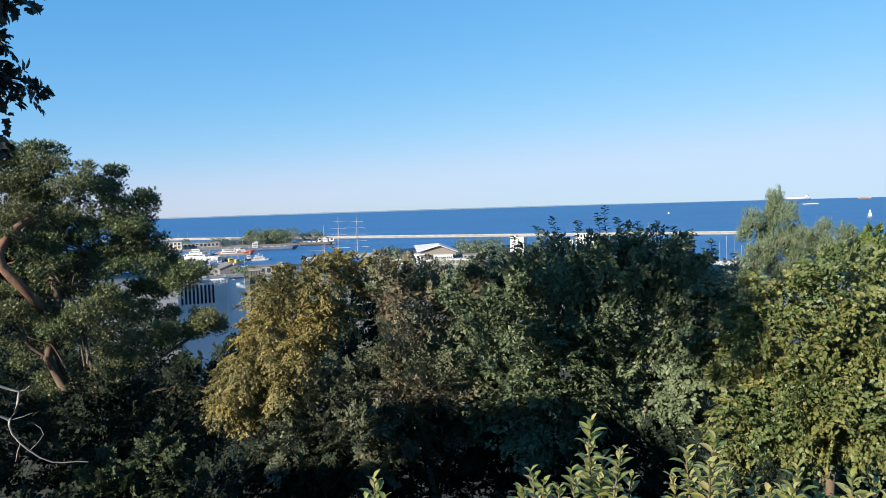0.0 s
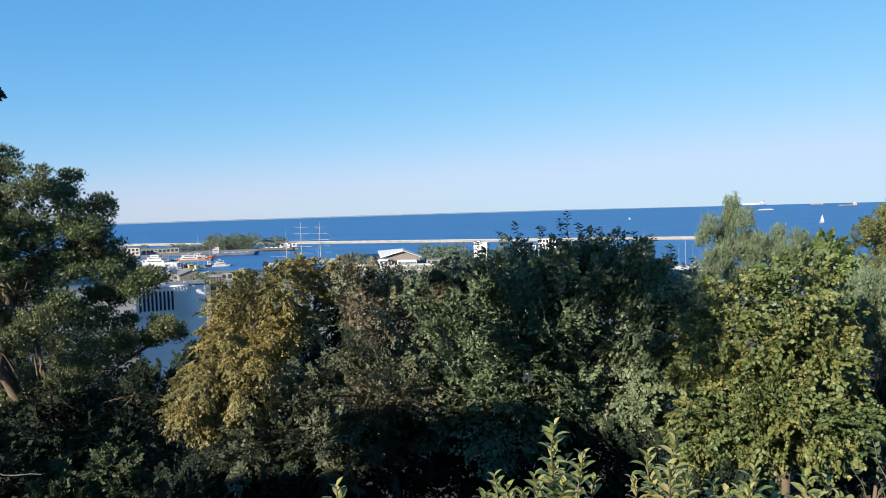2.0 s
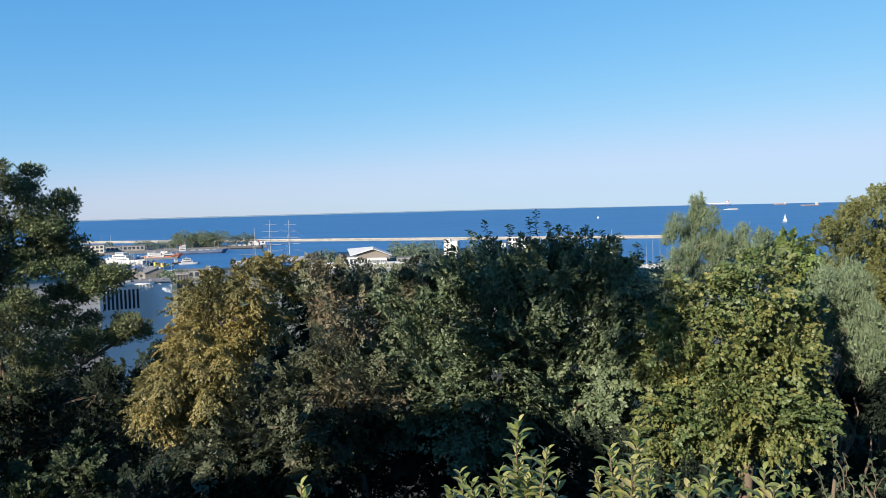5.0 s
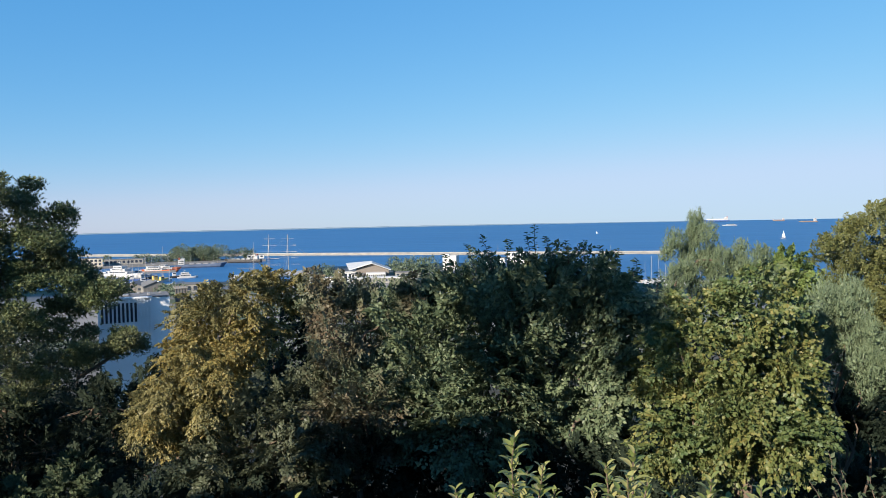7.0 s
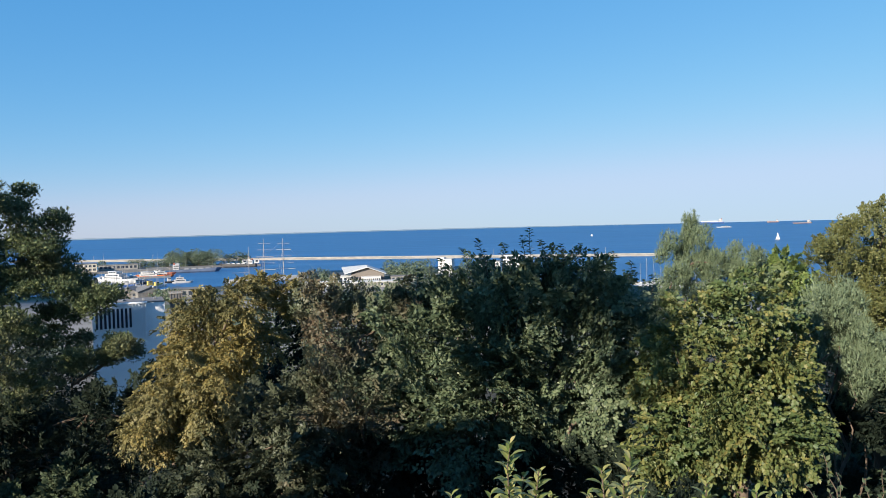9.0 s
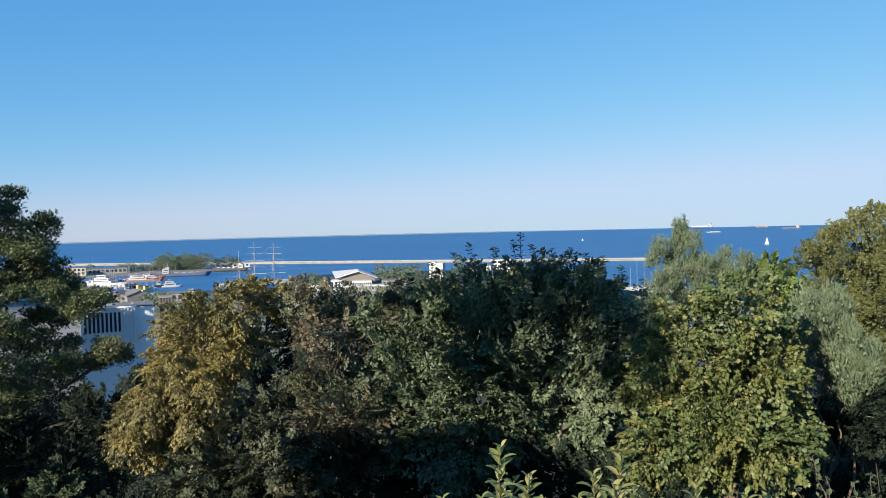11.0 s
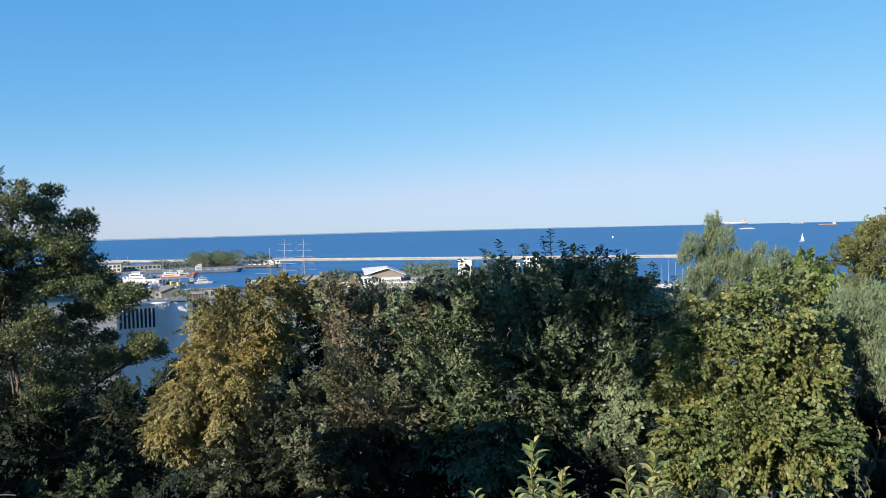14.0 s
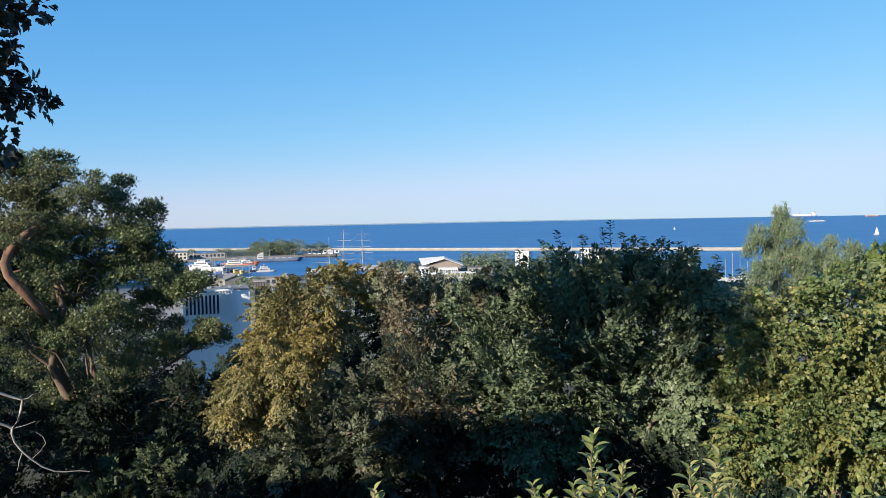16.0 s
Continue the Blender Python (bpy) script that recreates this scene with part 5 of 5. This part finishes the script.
def pole(name, parent, a, b, r0, r1, mat, sides=6):
    pts = [np.asarray(a, float) + (np.asarray(b, float) - np.asarray(a, float)) * s for s in (0, 0.5, 1)]
    return put(name, tubes(name, [(pts, [r0, (r0 + r1) / 2, r1])], mat, sides), parent)


def sailing_yacht(az, r, turn, L=11.0, label="moored white sailing yacht with a bare mast", sails=False, group="moored yachts", paint=None):
    t = thing("sailing_yacht", flat(az, r), label, "yacht", group, turn=turn)
    part("hull", hull(L, L * 0.3, 1.1, 0.5), paint or M_paintwhite, t)
    part("cabin", box(-L * 0.15, L * 0.18, -L * 0.08, L * 0.08, 1.1, 1.75, 0.15), M_paintwhite, t)
    pole("mast", t, (L * 0.08, 0, 1.1), (L * 0.08, 0, L * 1.35), 0.15, 0.1, M_steel)
    pole("boom", t, (L * 0.08, 0, 2.2), (-L * 0.33, 0, 2.3), 0.14, 0.1, M_sail)
    if sails:
        for nm, pts in (("mainsail", [(L * 0.06, 0, 2.4), (-L * 0.36, 0.5, 2.5), (-L * 0.14, 0.7, L * 0.7), (L * 0.06, 0, L * 1.33)]), ("jib", [(L * 0.48, 0, 1.5), (L * 0.1, 0.7, 1.9), (L * 0.14, 0.5, L * 0.6), (L * 0.1, 0, L * 1.15)])):
            bm = bmesh.new()
            a = [bm.verts.new(c) for c in pts]
            b = [bm.verts.new((c[0], c[1] + 0.03, c[2])) for c in pts]
            bm.faces.new(a)
            bm.faces.new(b[::-1])
            for i in range(4):
                bm.faces.new((a[i], b[i], b[(i + 1) % 4], a[(i + 1) % 4]))
            bmesh.ops.recalc_face_normals(bm, faces=bm.faces)
            part(nm, bm, M_sail, t)
    return t


def motor_yacht(az, r, turn, L, label, tiers=2, hull_mat=None, top_mat=None, height=1.0, name="motor_yacht", category="motor yacht"):
    t = thing(name, flat(az, r), label, category, turn=turn)
    free = max(1.2, L * 0.055) * height
    part("hull", hull(L, L * 0.22, free, 0.45, 0.5), hull_mat or M_paintwhite, t)
    z, x0, x1, w = free, -L * 0.38, L * 0.2, L * 0.085
    for i in range(tiers):
        h = max(1.9, L * 0.05)
        dk = part("deckhouse", box(x0, x1, -w, w, z, z + h, 0.12), top_mat or M_paintwhite, t)
        for y in (-w - 0.02, w + 0.02):
            put("window", window_strip((x1 - x0) * 0.8, h * 0.3), dk, "", ((x0 + x1) / 2, y, z + h * 0.6))
        z += h
        x0, x1, w = x0 + L * 0.07, x1 - L * 0.09, w * 0.85
    pole("mast", t, ((x0 + x1) / 2, 0, z), ((x0 + x1) / 2 - 0.5, 0, z + L * 0.16), 0.12, 0.05, M_steel)
    part("radar", box((x0 + x1) / 2 - 0.9, (x0 + x1) / 2 + 0.9, -0.7, 0.7, z + L * 0.06, z + L * 0.06 + 0.35, 0.08), M_paintwhite, t)
    return t


STRIPS = {}


def window_strip(w, h):
    key = (round(w, 1), round(h, 2))
    if key not in STRIPS:
        bm = box(-w / 2, w / 2, -0.03, 0.03, -h / 2, h / 2)
        me = bpy.data.meshes.new("window")
        bm.to_mesh(me)
        bm.free()
        me.materials.append(M_glass)
        STRIPS[key] = me
    return STRIPS[key]


def fishing_boat(az, r, turn, L, hull_mat, house_mat, label):
    t = thing("fishing_boat", flat(az, r), label, "fishing boat", turn=turn)
    part("hull", hull(L, L * 0.28, 1.6, 0.4, 0.7, 0.9), hull_mat, t)
    wh = part("wheelhouse", box(-L * 0.32, -L * 0.06, -L * 0.09, L * 0.09, 1.6, 4.6, 0.12), house_mat, t)
    for y in (-L * 0.09 - 0.02, L * 0.09 + 0.02):
        put("window", window_strip(L * 0.2, 0.7), wh, "", (-L * 0.19, y, 3.9))
    pole("mast", t, (-L * 0.12, 0, 4.6), (-L * 0.12, 0, 4.6 + L * 0.35), 0.12, 0.06, M_spar)
    pole("mast", t, (L * 0.28, 0, 2.0), (L * 0.28, 0, L * 0.42), 0.12, 0.06, M_spar)
    pole("boom", t, (L * 0.28, 0, L * 0.2), (-L * 0.02, 0, L * 0.36), 0.09, 0.06, M_spar)
    part("hatch", box(L * 0.02, L * 0.2, -L * 0.07, L * 0.07, 1.6, 2.2, 0.08), M_steel, t)
    return t


def tall_ship():
    """Three-masted training ship, yards square on the fore and main masts."""
    p = flat(-8.3, 612)
    t = thing("tall_ship", p, "three-masted white sailing ship moored with bare yards", "sailing ship", turn=22)
    part("hull", hull(62, 11, 3.6, 0.35, 0.3, 0.7), M_paintwhite, t)
    part("deckhouse", box(-20, -8, -2.6, 2.6, 3.6, 5.4, 0.15), M_brownclad, t)
    part("deckhouse", box(2, 12, -2.4, 2.4, 3.6, 5.3, 0.15), M_brownclad, t)
    for x, top, yards in ((-12.5, 29.5, 0), (0.0, 36.0, 5), (16.0, 35.5, 5)):
        mast = pole("mast", t, (x, 0, 3), (x, 0, top), 0.3, 0.12, M_spar)
        part("top", box(x - 1.2, x + 1.2, -1.4, 1.4, top * 0.5, top * 0.5 + 0.3, 0.05), M_spar, t)
        for i in range(yards):
            z = 10.5 + i * (top - 14.5) / 4
            w = 12.0 - i * 1.3
            pole("yard", mast, (x + 0.5 + w * 0.55, -w * 0.83, z), (x + 0.5 - w * 0.55, w * 0.83, z), 0.13, 0.1, M_spar)
        for s in (-1, 1):
            pole("stay", mast, (x - 3.5, 5 * s, 5), (x, 0, top * 0.8), 0.05, 0.05, M_steel, 4)
            pole("stay", mast, (x - 1.5, 5 * s, 5), (x, 0, top * 0.55), 0.05, 0.05, M_steel, 4)
    pole("gaff", t, (-12.5, 0, 18), (-22, 0, 22), 0.2, 0.12, M_spar)
    pole("boom", t, (-12.5, 0, 8.5), (-26, 0, 9), 0.22, 0.14, M_spar)
    pole("bowsprit", t, (30, 0, 4.5), (44, 0, 7.5), 0.35, 0.15, M_spar)
    pole("stay", t, (44, 0, 7.5), (16, 0, 31), 0.05, 0.05, M_steel, 4)
    pole("stay", t, (16, 0, 33), (0, 0, 22), 0.05, 0.05, M_steel, 4)


tall_ship()


def freighter(az, r, turn, L, hull_mat, label, house_back=True, house_mat=None, free=5.0, name="cargo_ship", boot=None):
    t = thing(name, flat(az, r), label, "ship", turn=turn)
    part("hull", hull(L, L * 0.15, free, 0.2, 0.35, 0.9), hull_mat, t)
    if boot:
        part("waterline", box(-L * 0.46, L * 0.4, -L * 0.0765, L * 0.0765, -0.5, free * 0.3), boot, t)
    x = -L * 0.42 if house_back else L * 0.1
    h = L * 0.1
    dk = part("deckhouse", box(x, x + L * 0.13, -L * 0.06, L * 0.06, free, free + h, 0.2), house_mat or M_paintwhite, t)
    part("bridge", box(x + L * 0.05, x + L * 0.13, -L * 0.072, L * 0.072, free + h, free + h * 1.3, 0.1), house_mat or M_paintwhite, t)
    part("funnel", box(x + 0.5, x + L * 0.04, -L * 0.02, L * 0.02, free + h, free + h * 1.5, 0.2), M_rust, t)
    for y in (-L * 0.06 - 0.05, L * 0.06 + 0.05):
        for q in (0.35, 0.7):
            put("window", window_strip(L * 0.1, h * 0.12), dk, "", (x + L * 0.065, y, free + h * q))
    for i in range(4):
        cx = -L * 0.2 + i * L * 0.14
        part("hatch", box(cx, cx + L * 0.1, -L * 0.05, L * 0.05, free, free + 1.2, 0.1), M_steel, t)
    pole("mast", t, (L * 0.36, 0, free), (L * 0.36, 0, free + L * 0.14), 0.25, 0.12, M_spar)
    pole("mast", t, (x + L * 0.1, 0, free + h * 1.3), (x + L * 0.1, 0, free + h * 2), 0.2, 0.1, M_spar)
    return t


freighter(-13.4, 800, 10, 50, M_hullgrey, "grey blue coaster with a low hull lying at the mole", True, M_paintwhite, 3.4)
freighter(-10.2, 862, 168, 42, M_hulldark, "white workboat with a black hull at the mole's end", True, M_paintwhite, 3.8, "workboat")
motor_yacht(-18.6, 690, -35, 46, "large white motor yacht at the jetty", 3, None, None, 1.3)
fishing_boat(-16.5, 775, 25, 26, M_orange, M_paintwhite, "orange trawler with a white wheelhouse at the jetty")
fishing_boat(-15.6, 790, -20, 28, M_rust, M_paintwhite, "rust red trawler with a white wheelhouse at the mole")
fishing_boat(-17.2, 655, 60, 18, M_hulldark, M_paintwhite, "dark cutter with a white wheelhouse in the basin")
motor_yacht(-17.6, 700, 4, 20, "white motor yacht at the jetty", 2)
motor_yacht(-14.3, 648, 14, 16, "white motor launch under way in the basin", 2)
motor_yacht(-20.4, 660, -8, 18, "white motor yacht with a dark hull", 2, M_hulldark)
motor_yacht(-16.4, 740, 2, 28, "orange hulled pilot boat with a white house", 2, M_orange, None, 1.3, "pilot_boat", "pilot boat")
motor_yacht(-15.6, 748, 8, 18, "white and orange rescue boat", 2, M_orange, M_paintwhite, 1.2, "rescue_boat", "rescue boat")
fishing_boat(-16.3, 626, 40, 15, M_yellow, M_yellow, "yellow fishing cutter at the quay")
fishing_boat(-15.9, 612, 52, 13, M_paintwhite, M_yellow, "white fishing cutter with a yellow wheelhouse")
fishing_boat(-17.1, 600, 30, 14, M_paintwhite, M_paintwhite, "white fishing cutter at the quay")
fishing_boat(-17.9, 640, 12, 13, M_hullblue, M_paintwhite, "blue fishing cutter with a white wheelhouse")
fishing_boat(-15.0, 655, 22, 12, M_hulldark, M_paintwhite, "dark fishing cutter at the quay")
fishing_boat(-18.4, 746, 0, 16, M_rust, M_paintwhite, "rust red fishing cutter at the jetty")
YACHTS = [{}, {"label": "moored sailing yacht with a blue hull", "paint": M_hullblue}, {"label": "moored sailing yacht with a grey hull", "paint": M_steel},
          {"label": "moored sailing yacht with a dark hull", "paint": M_hulldark}]
for i in range(9):
    sailing_yacht(-20.6 + i * 0.42, 604 + 3 * (i % 2), 84 + 6 * math.sin(i * 2.0), 10 + 2.5 * math.sin(i * 1.3), **YACHTS[i % 4])
for i in range(6):
    sailing_yacht(-21.0 + i * 0.55, 640 + 6 * (i % 2), 80 + 8 * math.sin(i * 2.0), 11 + 2 * math.sin(i * 1.9), **YACHTS[(i + 1) % 4])
for i in range(11):
    sailing_yacht(-20.6 + i * 0.5, 566 + 7 * math.sin(i * 2.3), 60 + 40 * math.sin(i * 1.7), 9 + 2 * math.sin(i * 1.3), **YACHTS[(i + 2) % 4])
for i in range(5):
    sailing_yacht(-20.8 + i * 1.2, 770 + 8 * (i % 2), 60 + 20 * math.sin(i * 2.0), 14 + 4 * math.sin(i * 1.9))
for i in range(12):
    sailing_yacht(20.9 + i * 0.5, 492 + 2 * (i % 2), 84 + 6 * math.sin(i * 2.0), 11 + 2.5 * math.sin(i * 1.3), group="marina yachts")
for i in range(16):
    sailing_yacht(9.0 + i * 0.62, 640 + 10 * math.sin(i * 1.9), 80 + 10 * math.sin(i * 2.0), 13 + 3 * math.sin(i * 1.3), group="marina yachts")
motor_yacht(22.2, 476, 10, 15, "white motor cruiser in the marina", 2)
motor_yacht(23.4, 480, 4, 14, "white motor cruiser in the marina", 2)

# out on the bay
freighter(26.05, 4350, 160, 132, M_hullblue, "long ferry with a white upper deck on the horizon", True, M_paintwhite, 8, "ferry")
motor_yacht(26.9, 2820, 178, 52, "white excursion boat out on the bay", 1, None, None, 0.9, "excursion_boat", "boat")
freighter(32.1, 3500, 175, 78, M_tanker, "faded brown tanker at anchor on the bay", True, M_paintwhite, 4.0, "tanker")
freighter(30.2, 4200, 170, 60, M_tanker, "faded brown cargo ship on the horizon", True, M_paintwhite, 5)
sailing_yacht(30.5, 1370, 20, 10.5, "white sailing yacht under full sail", True, "")
sailing_yacht(17.3, 1900, 150, 4.5, "small white sailing boat far out", True, "")

# the ferry's long white upper deck
for ferry in [o for o in scene.objects if o.name == "ferry"]:
    part("upper_deck", box(-36, 56, -8.5, 8.5, 8.0, 15.5, 0.4), M_paintwhite, ferry)


# ---- lamps along the breakwater and the mole ----
def lamp_post():
    t = thing("lamp_post", (0, 0, 0), "slim grey lamp post on the harbour wall", "lamp post", "harbour lamp posts")
    pole("post", t, (0, 0, 0), (0, 0, 7.0), 0.2, 0.14, M_steel)
    pole("arm", t, (0, 0, 6.9), (1.2, 0, 7.2), 0.12, 0.1, M_steel)
    part("lamp_head", box(0.8, 1.8, -0.25, 0.25, 7.1, 7.4, 0.08), M_paintwhite, t)
    return t


first_lamp = lamp_post()
spots = []
for a, b, n in ((BW_A, BW_B, 5),):
    for i in range(n):
        s = (i + 0.5) / n
        spots.append((a[0] + (b[0] - a[0]) * s - 0.8, a[1] + (b[1] - a[1]) * s - 1.5, 1.6))
for i in range(8):
    q = flat(-22.0 + i * 1.6, 876)
    spots.append((q[0], q[1], 2.2))
for i, q in enumerate(spots):
    if i == 0:
        first_lamp.location = q
    else:
        copy_thing(first_lamp, pose(*q))
